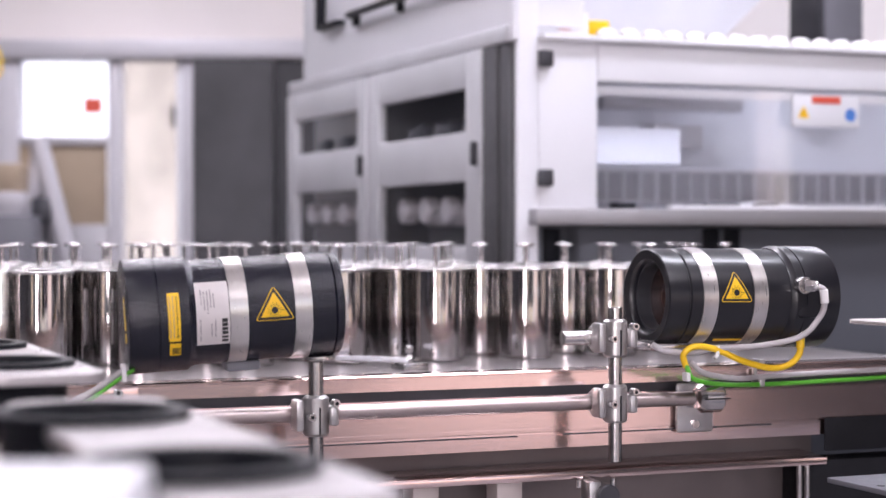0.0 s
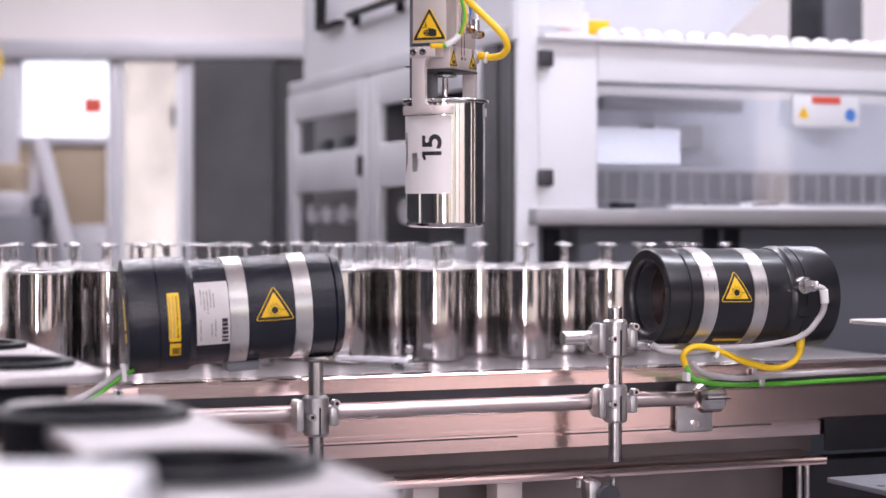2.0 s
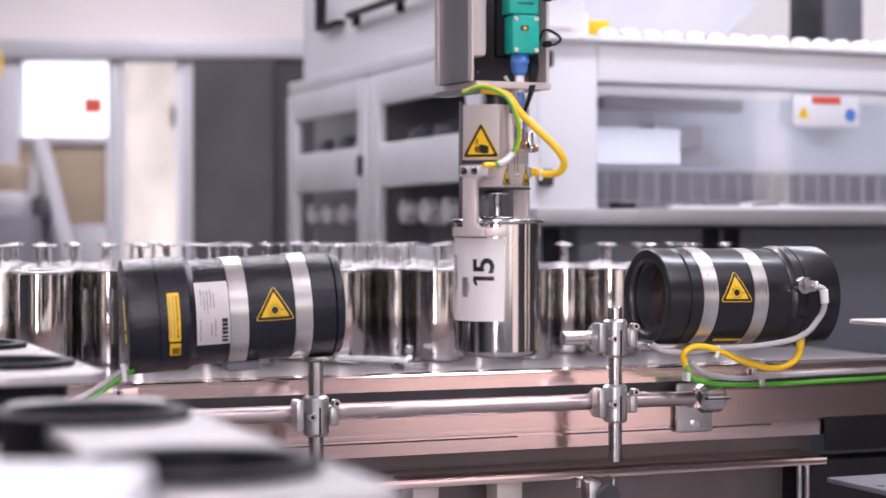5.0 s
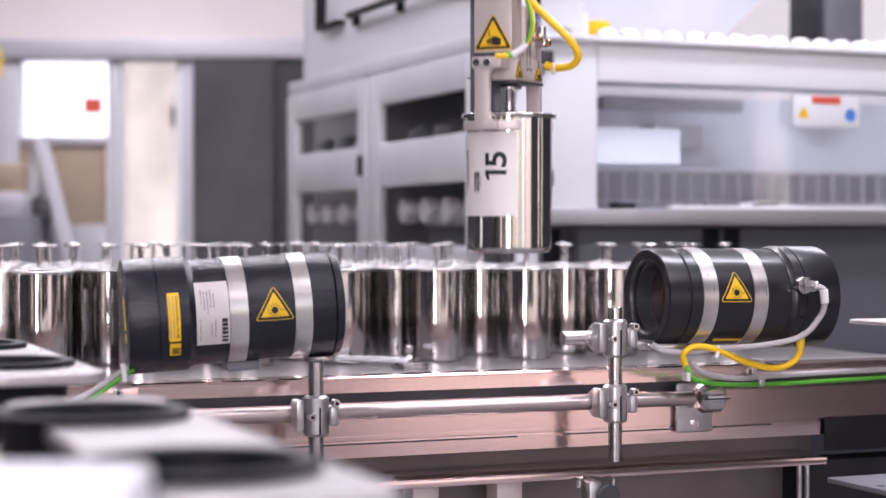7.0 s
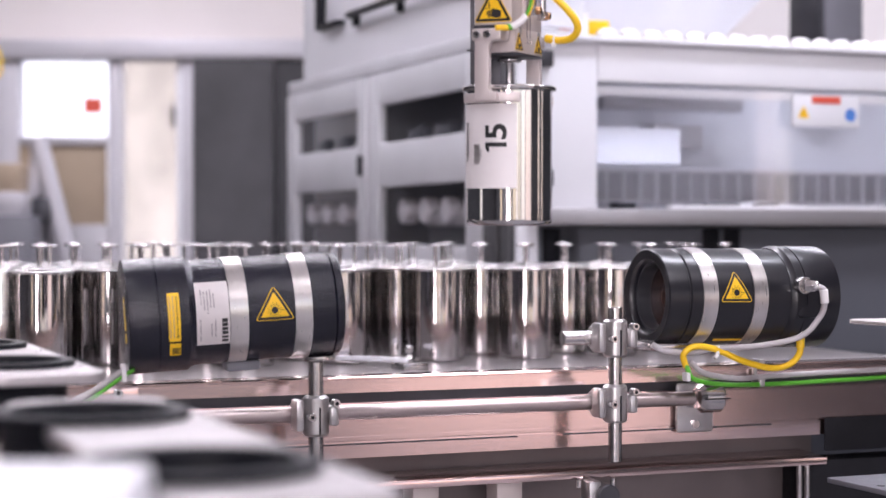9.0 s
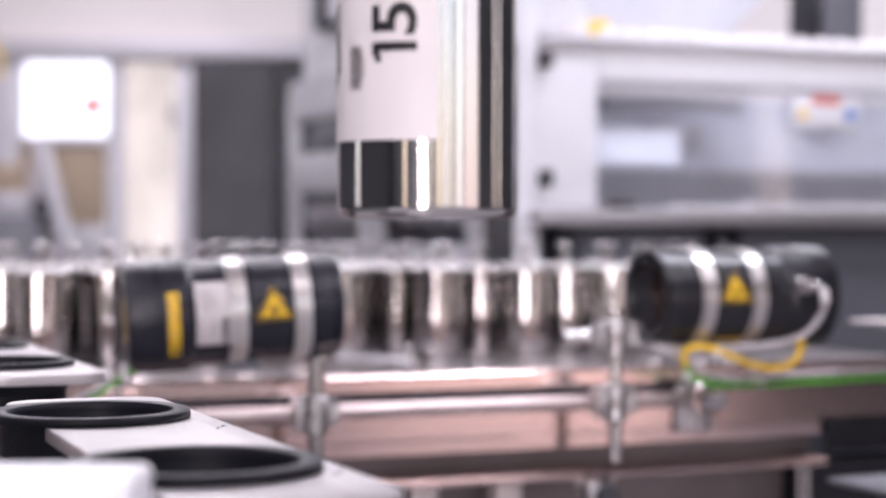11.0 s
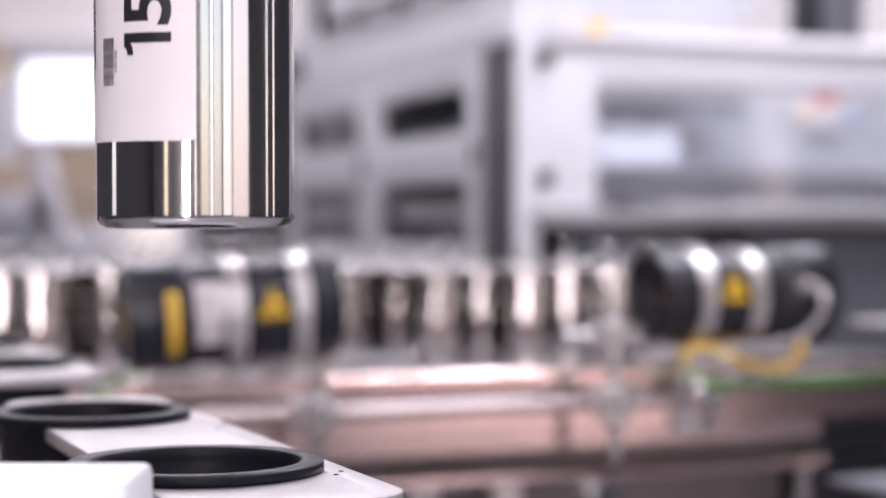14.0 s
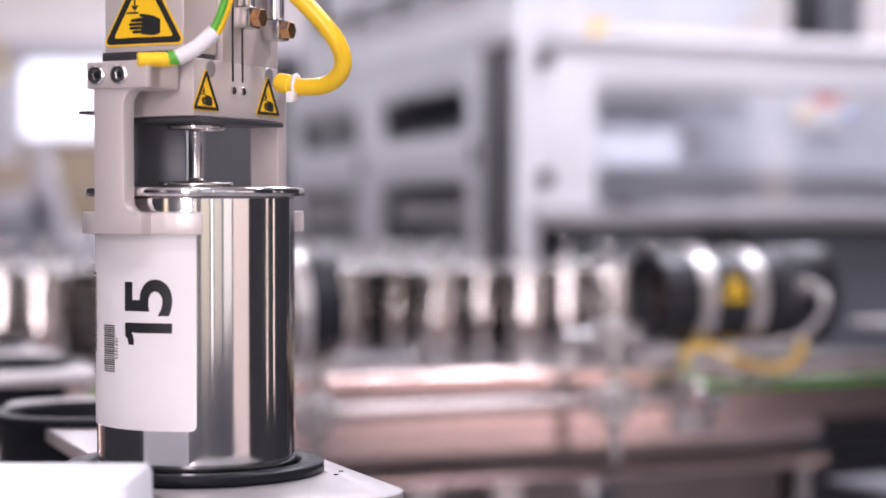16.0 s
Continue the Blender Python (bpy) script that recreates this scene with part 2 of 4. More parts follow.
def wrap_x(bm, r):
    """Wrap a flat piece (x along, y round, z out) on a lying cylinder; y = 0 faces -y."""
    for v in bm.verts:
        x, y, z = v.co
        v.co = (x, -(r + z) * math.cos(y / r), (r + z) * math.sin(y / r))
    return bm


def wrap_z(bm, r):
    """Wrap a flat piece (x round, y up, z out) on a standing cylinder; x = 0 faces -y."""
    for v in bm.verts:
        x, y, z = v.co
        v.co = ((r + z) * math.sin(x / r), -(r + z) * math.cos(x / r), y)
    return bm


def bars(x0, x1, y0, y1, n, seed, across=True, fill=0.5):
    """Stripes of uneven width: bar codes and unreadable lines of print."""
    rnd = random.Random(seed)
    out = []
    for k in range(n):
        a, b = (y0, y1) if across else (x0, x1)
        s = (b - a) / n
        p = a + s * k
        w = s * fill * rnd.uniform(0.6, 1.3)
        e = rnd.uniform(0.75, 1.0)
        if across:
            out.append([(x0, p), (x1, p), (x1, p + w), (x0, p + w)])
        else:
            out.append([(p, y0 + (y1 - y0) * (1 - e)), (p + w, y0 + (y1 - y0) * (1 - e)), (p + w, y1), (p, y1)])
    return out


U = radians(22.3)
LINE = pose(0, 2.49, 0, 0, 0, 22.3)      # the conveyor's own axes: x along it, y away across it


# ---- room ----
def slab(name, b, material, label, category):
    return tagged(part(name, b, material), label, category, "", "structure")


slab("floor", box(-5, 6, -3.6, 11.4, -0.1, 0), FLOORM, "grey sealed resin floor of the plant hall", "floor")
slab("ceiling", box(-5, 6, -3.6, 11.4, 3.5, 3.6), WALL, "white ceiling out of view with assumed luminaires", "ceiling")
# unseen east wall, dark so that beam and cans mirror little light
b = box(5.0, 5.15, -0.85, 9.1, 0, 0.6)
box(5.0, 5.15, -3.3, -0.85, 0, 0.08, bm=b)
box(5.0, 5.15, -3.4, 9.1, 2.4, 3.5, bm=b)
for y0, y1 in ((-0.85, EAST[0][0]), (EAST[0][1], EAST[1][0]), (EAST[1][1], 9.1)):
    box(5.0, 5.15, y0, y1, 0.6, 2.4, bm=b)
box(5.0, 5.15, -3.4, -3.3, 0, 2.4, bm=b)
slab("wall_east", b, REFLDARK, "unseen side wall, dark grey for the steel to reflect, with window openings", "wall")
# unseen west wall with a narrow opening added for a streak on the cans
b = box(-4.15, -4, -3.4, 9.1, 0, 1.0)
box(-4.15, -4, -3.4, 9.1, 2.8, 3.5, bm=b)
box(-4.15, -4, -3.4, 1.35, 1.0, 2.8, bm=b)
box(-4.15, -4, 1.85, 9.1, 1.0, 2.8, bm=b)
slab("wall_west", b, REFLDARK, "unseen side wall, dark grey for the steel to reflect, with a narrow opening", "wall")
# unseen south wall with the tall window behind the camera and the added strips
b = None
edges = [-4.15] + [x for w in SOUTH for x in w[:2]] + [5.15]
for x0, x1 in zip(edges[0::2], edges[1::2]):
    b = box(x0, x1, -3.55, -3.4, 0, 3.5, bm=b)
for x0, x1, w in SOUTH:
    box(x0, x1, -3.55, -3.4, 0, SILL, bm=b)
    box(x0, x1, -3.55, -3.4, 2.9, 3.5, bm=b)
slab("wall_south", b, REFLGREY, "unseen end wall, grey for the steel to reflect, with tall openings", "wall")
# assumed fittings for the lamps above, none of them in view
for lx, ly, w in LAMPS:
    t = thing("assumed_ceiling_light", pose(lx, ly, 3.5), "white recessed ceiling luminaire, assumed out of view, switched on", "ceiling light", "ceiling lights")
    part("frame", box(-0.66, 0.66, -0.21, 0.21, -0.05, 0, 0.004), WHITEPAINT, t)
    part("diffuser", box(-0.6, 0.6, -0.15, 0.15, -0.058, -0.052), LUMI, t)

# far partition: header, posts, glazed panels, grey panel
NY = 9.0
b = box(-4.15, 5.15, NY, NY + 0.12, 2.19, 3.5)
box(-1.12, 5.15, NY, NY + 0.12, 0, 2.19, bm=b)
box(-4.15, -2.35, NY, NY + 0.12, 0, 2.19, bm=b)
slab("wall_north", b, WALL, "white far wall above a glazed partition", "wall")
slab("backdrop", box(-6, 4, 12.0, 12.1, -0.5, 4.5), OUTSIDE, "bright daylight behind the glazed partition", "backdrop")
win = thing("window_1", pose(-1.75, NY, 0), "grey framed glazed partition with bright panes", "window", "", "structure")
for x0, x1, z0, z1 in ((-0.6, 0.63, 2.09, 2.19), (-0.6, -0.42, 0, 2.09), (0.04, 0.105, 0, 2.09), (0.42, 0.475, 0, 2.09)):
    part("frame", box(x0, x1, -0.06, 0.1, z0, z1, 0.006), FRAME, win)
part("rail", box(-0.42, 0.04, -0.05, 0.08, 1.66, 1.70, 0.004), FRAME, win)
part("pane", box(-0.42, 0.04, 0.0, 0.012, 1.70, 2.09), PANE, win).visible_shadow = False
part("pane", box(0.115, 0.42, 0.0, 0.012, 0.05, 2.09), TINTED, win, "bright tinted pane").visible_shadow = False
part("door_stile", box(0.385, 0.42, -0.03, 0.0, 0.05, 2.09, 0.004), WHITEPAINT, win)
part("latch", box(0.36, 0.376, -0.05, -0.004, 1.75, 1.86, 0.004), DARKMETAL, win)
part("board", box(-0.42, 0.02, -0.02, 0.04, 1.25, 1.66, 0.004), TAN, win, "tan board in the lower field")
part("lower_panel", box(-0.42, 0.04, -0.02, 0.04, 0.0, 1.25, 0.004), GREYALU, win)
part("sticker", box(-0.09, 0.0, -0.012, -0.006, 1.82, 1.9), RED, win, "faded red sticker on the pane")
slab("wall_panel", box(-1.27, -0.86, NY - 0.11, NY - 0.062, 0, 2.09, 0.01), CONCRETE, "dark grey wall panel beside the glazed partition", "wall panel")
# near-black sheet: the dark gap towards the cabinet put into its colour
slab("wall_panel", box(-0.856, -0.5, NY - 0.09, NY - 0.062, 0, 2.09, 0.01), GAPDARK, "almost black sheet standing for the dark gap beside the cabinet", "wall panel")
slab("trim", box(-2.6, -0.5, NY - 0.12, NY - 0.065, 2.095, 2.19, 0.01), FRAME, "grey header beam over the partition", "beam")


# ---- the can ----
CAN_R, CAN_H = 0.054, 0.1735


def can_parts(t, tall=0.037, skin=None):
    r, h = CAN_R, CAN_H
    k = h + tall - 0.037
    c = 0.007
    prof = [(0, 0.003), (r - 0.012, 0.002), (r - 0.009, 0.0), (r - c, 0.0004)]
    prof += [(r - c + c * math.sin(radians(a)), c - c * math.cos(radians(a))) for a in (15, 30, 45, 60, 75, 90)]
    prof += [(r, c + 0.0008), (r, 0.05), (r, 0.1), (r, 0.15), (r, h - 0.0065), (r, h - 0.0055), (r - 0.003, h - 0.0055), (r - 0.003, h - 0.03), (0, h - 0.031)]
    part("body", lathe(prof, 72), skin or POLISHED, t)
    rr = 0.0595
    part("rim", lathe([(r - 0.004, h - 0.0052), (rr - 0.0008, h - 0.005), (rr, h - 0.0042), (rr, h - 0.001), (rr - 0.001, h), (r - 0.003, h), (r - 0.004, h - 0.001), (r - 0.004, h - 0.0052)], 72), skin or POLISHED, t)
    part("lid", lathe([(0, h - 0.002), (r - 0.006, h - 0.002), (r - 0.0045, h - 0.0030), (r - 0.0045, h - 0.008), (0, h - 0.008)], 56), POLISHED, t)
    part("handle", lathe([(0, h - 0.0018), (0.02, h - 0.0018), (0.02, h), (0.0205, h + 0.001), (0.02, h + 0.003), (0.0055, h + 0.0034), (0.0042, h + 0.004), (0.004, h + 0.006), (0.004, k + 0.032),
                          (0.0045, k + 0.0328), (0.015, k + 0.033), (0.0158, k + 0.034), (0.0158, k + 0.036), (0.015, k + 0.037), (0, k + 0.037)], 32), STEEL, t)


can = thing("labelled_can", pose(-0.9, 2.7, 1.21), "polished steel can with a white numbered label, held by the gripper", "can", "steel cans")
can_parts(can, 0.0352, SATIN)
lab = part("label", wrap_z(move(sheet([rounded(-0.0505, 0.0505, -0.0522, 0.0522, 0.003)], 0.0002, cut=0.003), -0.043, CAN_H - 0.0752), CAN_R), PAPER, can, "white paper label with black number")
part("number", wrap_z(move(sheet([[(0.01375, 0.0006), (-0.01375, 0.0006), (-0.01375, 0.0058), (0.01375, 0.0058)][::-1],
                                         [(-0.01375, 0.0006), (-0.0098, 0.0006), (-0.0088, -0.0006), (-0.0082, -0.0029), (-0.0080, -0.0058), (-0.0114, -0.0058), (-0.0119, -0.0029), (-0.01375, -0.0012)]], 0.0006, cut=0.004), -0.0187, CAN_H - 0.0768), CAN_R), INK, lab)
part("number", wrap_z(move(letters("5", 0.0190, 0.0278, 0.0006, 90), -0.0187, CAN_H - 0.0577), CAN_R), INK, lab)
part("barcode", wrap_z(sheet(bars(-0.051, -0.041, CAN_H - 0.0975, CAN_H - 0.0724, 22, 4), 0.0006), CAN_R), INK, lab)
part("print", wrap_z(sheet(bars(-0.040, -0.0385, CAN_H - 0.0905, CAN_H - 0.0785, 7, 5), 0.0006), CAN_R), GREYINK, lab)
for k, x in enumerate((-0.073, -0.0695, -0.066)):
    part("print", wrap_z(sheet(bars(x, x + 0.0014, CAN_H - 0.1 + 0.006 * k, CAN_H - 0.045, 22, 8 + k, fill=0.62), 0.0006), CAN_R), INK, lab)


# ---- gripper head ----
head = thing("gripper_head", pose(-0.9, 2.7, 1.385, 0, 0, -25), "two-finger pneumatic gripper on a grey column", "gripper")
cs, sn = math.cos(radians(25)), math.sin(radians(25))


def W(p):
    """Place in the head's own axes of a point given along the room's axes."""
    x, y, z = p
    return (x * cs - y * sn, x * sn + y * cs, z)


def warning(parent, s, m, symbol, flat=True, wrap=None):
    """A triangular yellow warning sign in the x-y plane of m."""
    def place(bm):
        if wrap:
            wrap(bm)
        return bm
    p = part("warning_sign", place(sheet([triangle(s, s * 0.05)], 0.0002)), YELLOW, parent, "yellow triangular warning sign with black border", m)
    outer, inner = triangle(s * 0.93, s * 0.035), triangle(s * 0.72, s * 0.02)
    quads = []
    n = len(outer)
    for k in range(n):
        j = (k + 1) % n
        quads.append([outer[k], outer[j], inner[j], inner[k]])
    part("sign_border", place(sheet(quads, 0.0006, cut=0.02)), INK, p)
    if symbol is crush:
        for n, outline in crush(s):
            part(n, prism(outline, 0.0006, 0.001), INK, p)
    else:
        part("sign_symbol", place(sheet(symbol(s), 0.0006, cut=0.02)), INK, p)
    return p


def burst(s):
    out = [[(s * 0.085 * math.cos(radians(a)), s * 0.085 * math.sin(radians(a)) - s * 0.04) for a in range(0, 360, 20)]]
    for k in range(24):
        a, w = 2 * math.pi * k / 24, 0.035
        r0, r1 = s * 0.105, s * (0.2 if k % 2 else 0.16)
        if k == 0:
            r1 = s * 0.3
        out.append([(r * math.cos(a + d) , r * math.sin(a + d) - s * 0.04) for r, d in ((r0, -w), (r1, -w * 0.6), (r1, w * 0.6), (r0, w))])
    return out


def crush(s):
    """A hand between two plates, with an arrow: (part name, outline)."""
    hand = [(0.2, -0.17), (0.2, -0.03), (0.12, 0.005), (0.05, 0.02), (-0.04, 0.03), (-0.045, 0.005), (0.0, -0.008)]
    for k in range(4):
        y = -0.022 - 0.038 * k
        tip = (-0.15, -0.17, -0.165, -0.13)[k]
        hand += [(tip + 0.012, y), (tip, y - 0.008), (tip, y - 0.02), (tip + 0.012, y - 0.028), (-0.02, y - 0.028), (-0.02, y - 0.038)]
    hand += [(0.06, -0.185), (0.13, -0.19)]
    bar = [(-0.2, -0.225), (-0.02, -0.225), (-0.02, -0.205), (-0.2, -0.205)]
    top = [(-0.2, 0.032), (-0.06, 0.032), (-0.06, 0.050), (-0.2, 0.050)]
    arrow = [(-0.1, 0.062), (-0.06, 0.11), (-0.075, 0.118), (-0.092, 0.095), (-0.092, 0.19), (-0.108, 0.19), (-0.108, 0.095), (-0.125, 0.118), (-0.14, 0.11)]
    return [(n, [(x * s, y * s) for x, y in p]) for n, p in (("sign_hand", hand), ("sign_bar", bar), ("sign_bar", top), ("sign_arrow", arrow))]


FRONT = Matrix.Rotation(radians(90), 4, "X")          # flat piece stood up, facing -y
SIDE = Matrix.Rotation(radians(90), 4, "Z") @ FRONT   # facing +x
# bodies
part("gripper_body", box(-0.029, 0.025, -0.040, 0.047, 0.0405, 0.071, 0.0012), HEADALU, head)
up = part("cylinder_block", box(-0.0275, 0.0225, -0.0455, -0.0125, 0.0735, 0.144, 0.0015), HEADALU, head)
part("dark_spacer", box(-0.0285, 0.0215, -0.0462, -0.014, 0.0695, 0.0745, 0.0006), DARKMETAL, head)
side = part("valve_block", box(-0.01, 0.02495, -0.0118, 0.0469, 0.0706, 0.134, 0.001), HEADALU, head)
part("pusher", rod((0, 0, 0.0348), (0, 0, 0.0376), 0.012, 24), DARKMETAL, head)
part("bottom_plate", box(-0.031, 0.027, -0.036, 0.049, 0.0375, 0.0403, 0.0006), DARKMETAL, head)
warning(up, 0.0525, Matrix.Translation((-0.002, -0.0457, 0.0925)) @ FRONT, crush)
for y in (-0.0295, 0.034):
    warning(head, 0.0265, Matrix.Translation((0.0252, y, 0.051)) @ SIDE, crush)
for y in (-0.002, 0.008):
    part("slot", box(0.0248, 0.0253, y - 0.0008, y + 0.0008, 0.0605, 0.0709), DARKMETAL, head)
    part("slot", box(0.0246, 0.02525, y - 0.0008, y + 0.0008, 0.0709, 0.118), DARKMETAL, side)
    part("pin", rod((0.0245, y, 0.0555), (0.0262, y, 0.0555), 0.0022, 14), STEEL, head)
for y in (-0.024, 0.036):
    part("recess", rod((0.0235, y, 0.066), (0.0254, y, 0.066), 0.0048, 20), GREYALU, head)

# fingers: front one and, turned half round, the rear one
for k, spin in enumerate((0, 180)):
    rot = Matrix.Rotation(radians(spin), 4, "Z")
    out = [(-0.0165, -0.0212), (0.0125, -0.0212), (0.0125, -0.0098)]
    out += [(0.009 - 0.007 * math.sin(radians(a)), -0.0028 - 0.007 * math.cos(radians(a))) for a in range(0, 91, 15)]
    out += [(0.011 - 0.009 * math.cos(radians(a)), 0.0445 + 0.009 * math.sin(radians(a))) for a in range(0, 91, 15)]
    out += [(0.0185, 0.0535), (0.0185, 0.0673), (-0.0195, 0.0673), (-0.0195, 0.0535), (-0.0165, 0.0535)]
    f = part("finger", prism(out, 0.0605, 0.0705, 0.0009, FRONT), HEADALU, head, "pale aluminium gripper finger", rot)
    part("finger_block", box(-0.0195, 0.0185, -0.0725, -0.044, 0.0535, 0.0675, 0.0012), HEADALU, f)
    if spin == 0:
        part("finger_plate", box(-0.0275, -0.0165, -0.0685, -0.058, 0.041, 0.0425, 0.0004), DARKMETAL, f)
    for x in (-0.0125, 0.0015):
        part("screw", lathe([(0, 0), (0.0049, 0), (0.0051, 0.0004), (0.0051, 0.0016), (0.0043, 0.0021), (0.0026, 0.0021), (0.0024, 0.0008), (0, 0.0008)], 24, Matrix.Translation((x, -0.0722, 0.0605)) @ FRONT), STEEL, f)
        part("screw_socket", rod((x, -0.0736, 0.0605), (x, -0.0731, 0.0605), 0.0019, 6), SLOT, f)
    arc = [(0.0528 * math.sin(radians(a)), -0.0528 * math.cos(radians(a))) for a in range(-42, 37, 6)]
    arc += [(0.0625 * math.sin(radians(a)), -0.0625 * math.cos(radians(a))) for a in range(36, -43, -6)]
    part("jaw", prism(arc, -0.0215, -0.0098, 0.0008), HEADALU, f)

back = part("back_plate", box(-0.046, -0.010, 0.030, 0.0335, 0.002, 0.0402, 0.0006), GREYPAINT, head, "dark guard plate", pose(0, 0, 0, 0, 0, 25))
part("guard_edge", box(-0.0485, -0.0435, 0.0, 0.0335, -0.002, 0.150, 0.0006), DARKMETAL, back)

# column above the head, set square to the conveyor
col = part("column", box(-0.05, -0.0465, -0.024, 0.078, 0.1735, 2.05, 0.0008), GREYALU, head, "grey folded-steel column", pose(0, 0, 0, 0, 0, 47.3))
part("column_back", box(-0.0465, 0.062, 0.074, 0.078, 0.1735, 2.05), GREYALU, col)
part("column_side", box(0.058, 0.062, -0.024, 0.074, 0.1735, 2.05), HEADALU, col)
part("column_edge", box(-0.0535, -0.0502, 0.07, 0.079, 0.1735, 2.05), HEADALU, col)
part("column_edge", box(-0.0465, -0.0435, -0.0262, -0.014, 0.1735, 2.05), HEADALU, col)
part("inner_tube", box(-0.043, -0.019, -0.014, 0.02, 0.205, 2.05, 0.006), HEADALU, col, "pale rounded inner tube")
part("inner_plate", box(-0.0465, 0.058, 0.05, 0.053, 0.176, 2.05), DARKMETAL, col)
part("base_plate", box(-0.042, 0.061, -0.032, 0.08, 0.1645, 0.1733, 0.0008), HEADALU, col)
part("lower_bracket", box(-0.053, -0.03, -0.01, 0.079, 0.158, 0.1643), GREYALU, col)
part("spindle", rod((0, 0, 0.143), (0, 0, 0.1645), 0.014, 24), DARKMETAL, head)
for z in (0.19, 0.218):
    part("rivet", rod((-0.006, 0.0495, z), (-0.006, 0.047, z), 0.0025, 12), STEEL, col)
# teal sensor in the column
sen = part("sensor", box(0.006, 0.0435, -0.0355, -0.008, 0.209, 0.257, 0.0025), TEAL, col, "teal inductive sensor box")
part("sensor_top", box(0.003, 0.0435, -0.0335, -0.006, 0.2585, 0.298, 0.003), TEAL, sen)
part("sensor_back", box(-0.003, 0.0435, -0.0075, 0.004, 0.207, 0.303, 0.001), RUBBER, sen)
part("sensor_lamp", box(0.0165, 0.0275, -0.0362, -0.0352, 0.2375, 0.244), DARKMETAL, sen)
part("sensor_led", box(0.0205, 0.0245, -0.0368, -0.0360, 0.239, 0.2425), HOSE, sen)
part("print", move(sheet(bars(0.014, 0.036, 0.270, 0.2735, 7, 3, False, 0.6), 0), 0, 0), INK, sen, m=Matrix.Translation((0, -0.0339, 0)) @ FRONT)
for x in (0.0105, 0.0385):
    for z in (0.2135, 0.2525):
        part("screw", rod((x, -0.0365, z), (x, -0.035, z), 0.0032, 14), STEEL, sen)
plug = part("connector", lathe([(0, 0), (0.0078, 0), (0.0085, 0.003), (0.0108, 0.0055), (0.0108, 0.014), (0.0118, 0.0145), (0.0122, 0.016), (0.0122, 0.0205), (0.0112, 0.021), (0.0112, 0.0265), (0, 0.0265)], 24), BLUE, col, "blue cable connector", pose(0.0225, -0.02, 0.1825))
part("ferrule", rod((0, 0, -0.022), (0, 0, 0.0), 0.0062, 16), WHITEPLASTIC, plug)
part("lead", hose([(0, 0, -0.02), (0.002, 0.0, -0.035), (0.006, 0.004, -0.05), (0.008, 0.012, -0.075)], 0.0042), BLUE, plug)
for k in range(4):
    part("cable", hose([(0.037 + 0.004 * k, -0.004, 0.24), (0.040 + 0.0035 * k, -0.012, 0.205), (0.037 + 0.0025 * k, -0.022, 0.182), (0.030 + 0.001 * k, -0.034, 0.160), (0.028, -0.026, 0.14), (0.03, 0.0, 0.12)], 0.0022), RUBBER, col)
for z in (0.225, 0.283):
    part("cable_tie", hose([(0.044, -0.03, z), (0.050, -0.034, z + 0.014), (0.064, -0.03, z + 0.013), (0.075, -0.03, z + 0.005), (0.066, -0.034, z - 0.003), (0.048, -0.032, z - 0.004)], 0.0018, 6), RUBBER, col)
    part("tie_head", box(0.05, 0.06, -0.037, -0.029, z - 0.007, z + 0.001, 0.0015), RUBBER, col)
# hoses of the head
part("hose", hose([W(p) for p in ((-0.02, -0.03, 0.163), (0.01, -0.035, 0.157), (0.032, -0.04, 0.13), (0.072, -0.045, 0.09), (0.083, -0.04, 0.071), (0.077, -0.03, 0.0595), (0.062, -0.018, 0.057), (0.046, -0.005, 0.0605))], 0.0047, 12), HOSE, head, "yellow air hose")
g = part("earth_lead", hose([W(p) for p in ((-0.045, -0.045, 0.158), (-0.02, -0.05, 0.166), (0.008, -0.055, 0.155), (0.022, -0.058, 0.13), (0.026, -0.06, 0.105), (0.017, -0.062, 0.0800), (0.0, -0.066, 0.0685), (-0.017, -0.07, 0.0672))], 0.0032, 10), HOSE, head, "yellow and green earth lead")
part("stripe", hose([W(p) for p in ((-0.045, -0.0475, 0.157), (-0.02, -0.0525, 0.165), (0.0075, -0.0575, 0.154), (0.0212, -0.0605, 0.13), (0.0252, -0.0625, 0.105), (0.0162, -0.0645, 0.0805), (0.0, -0.068, 0.0695))], 0.0021, 8), GREEN, g)
part("sleeve", hose([W(p) for p in ((0.0185, -0.0625, 0.0825), (0.01, -0.0645, 0.0745), (0.0, -0.0665, 0.0687))], 0.0042, 12), WHITEPLASTIC, head, "white printed cable sleeve")
part("lug", rod(W((-0.004, -0.0675, 0.0682)), W((-0.019, -0.073, 0.0675)), 0.0036, 12), HOSE, head)
tie_ring = [(0.0058 * math.cos(radians(a)), 0.0058 * math.sin(radians(a))) for a in range(0, 361, 30)]
part("hose_tie", hose([W((0.0565 + 0.3 * p, -0.0155 + 0.35 * p, 0.0578 + q)) for p, q in tie_ring], 0.0013, 8), WHITEPLASTIC, head)
part("hose_tie_tail", box(-0.002, 0.002, -0.0035, 0.0035, -0.003, 0.003, 0.001), WHITEPLASTIC, head, m=Matrix.Translation(W((0.0545, -0.021, 0.0515))))
part("crimp", hose([W(p) for p in ((0.054, -0.0115, 0.0585), (0.047, -0.006, 0.0603))], 0.0054, 12), HOSE, head)
part("lead_end", hose([W(p) for p in ((0.0012, -0.0662, 0.0692), (-0.0045, -0.0675, 0.0684))], 0.0038, 12), GREEN, head)
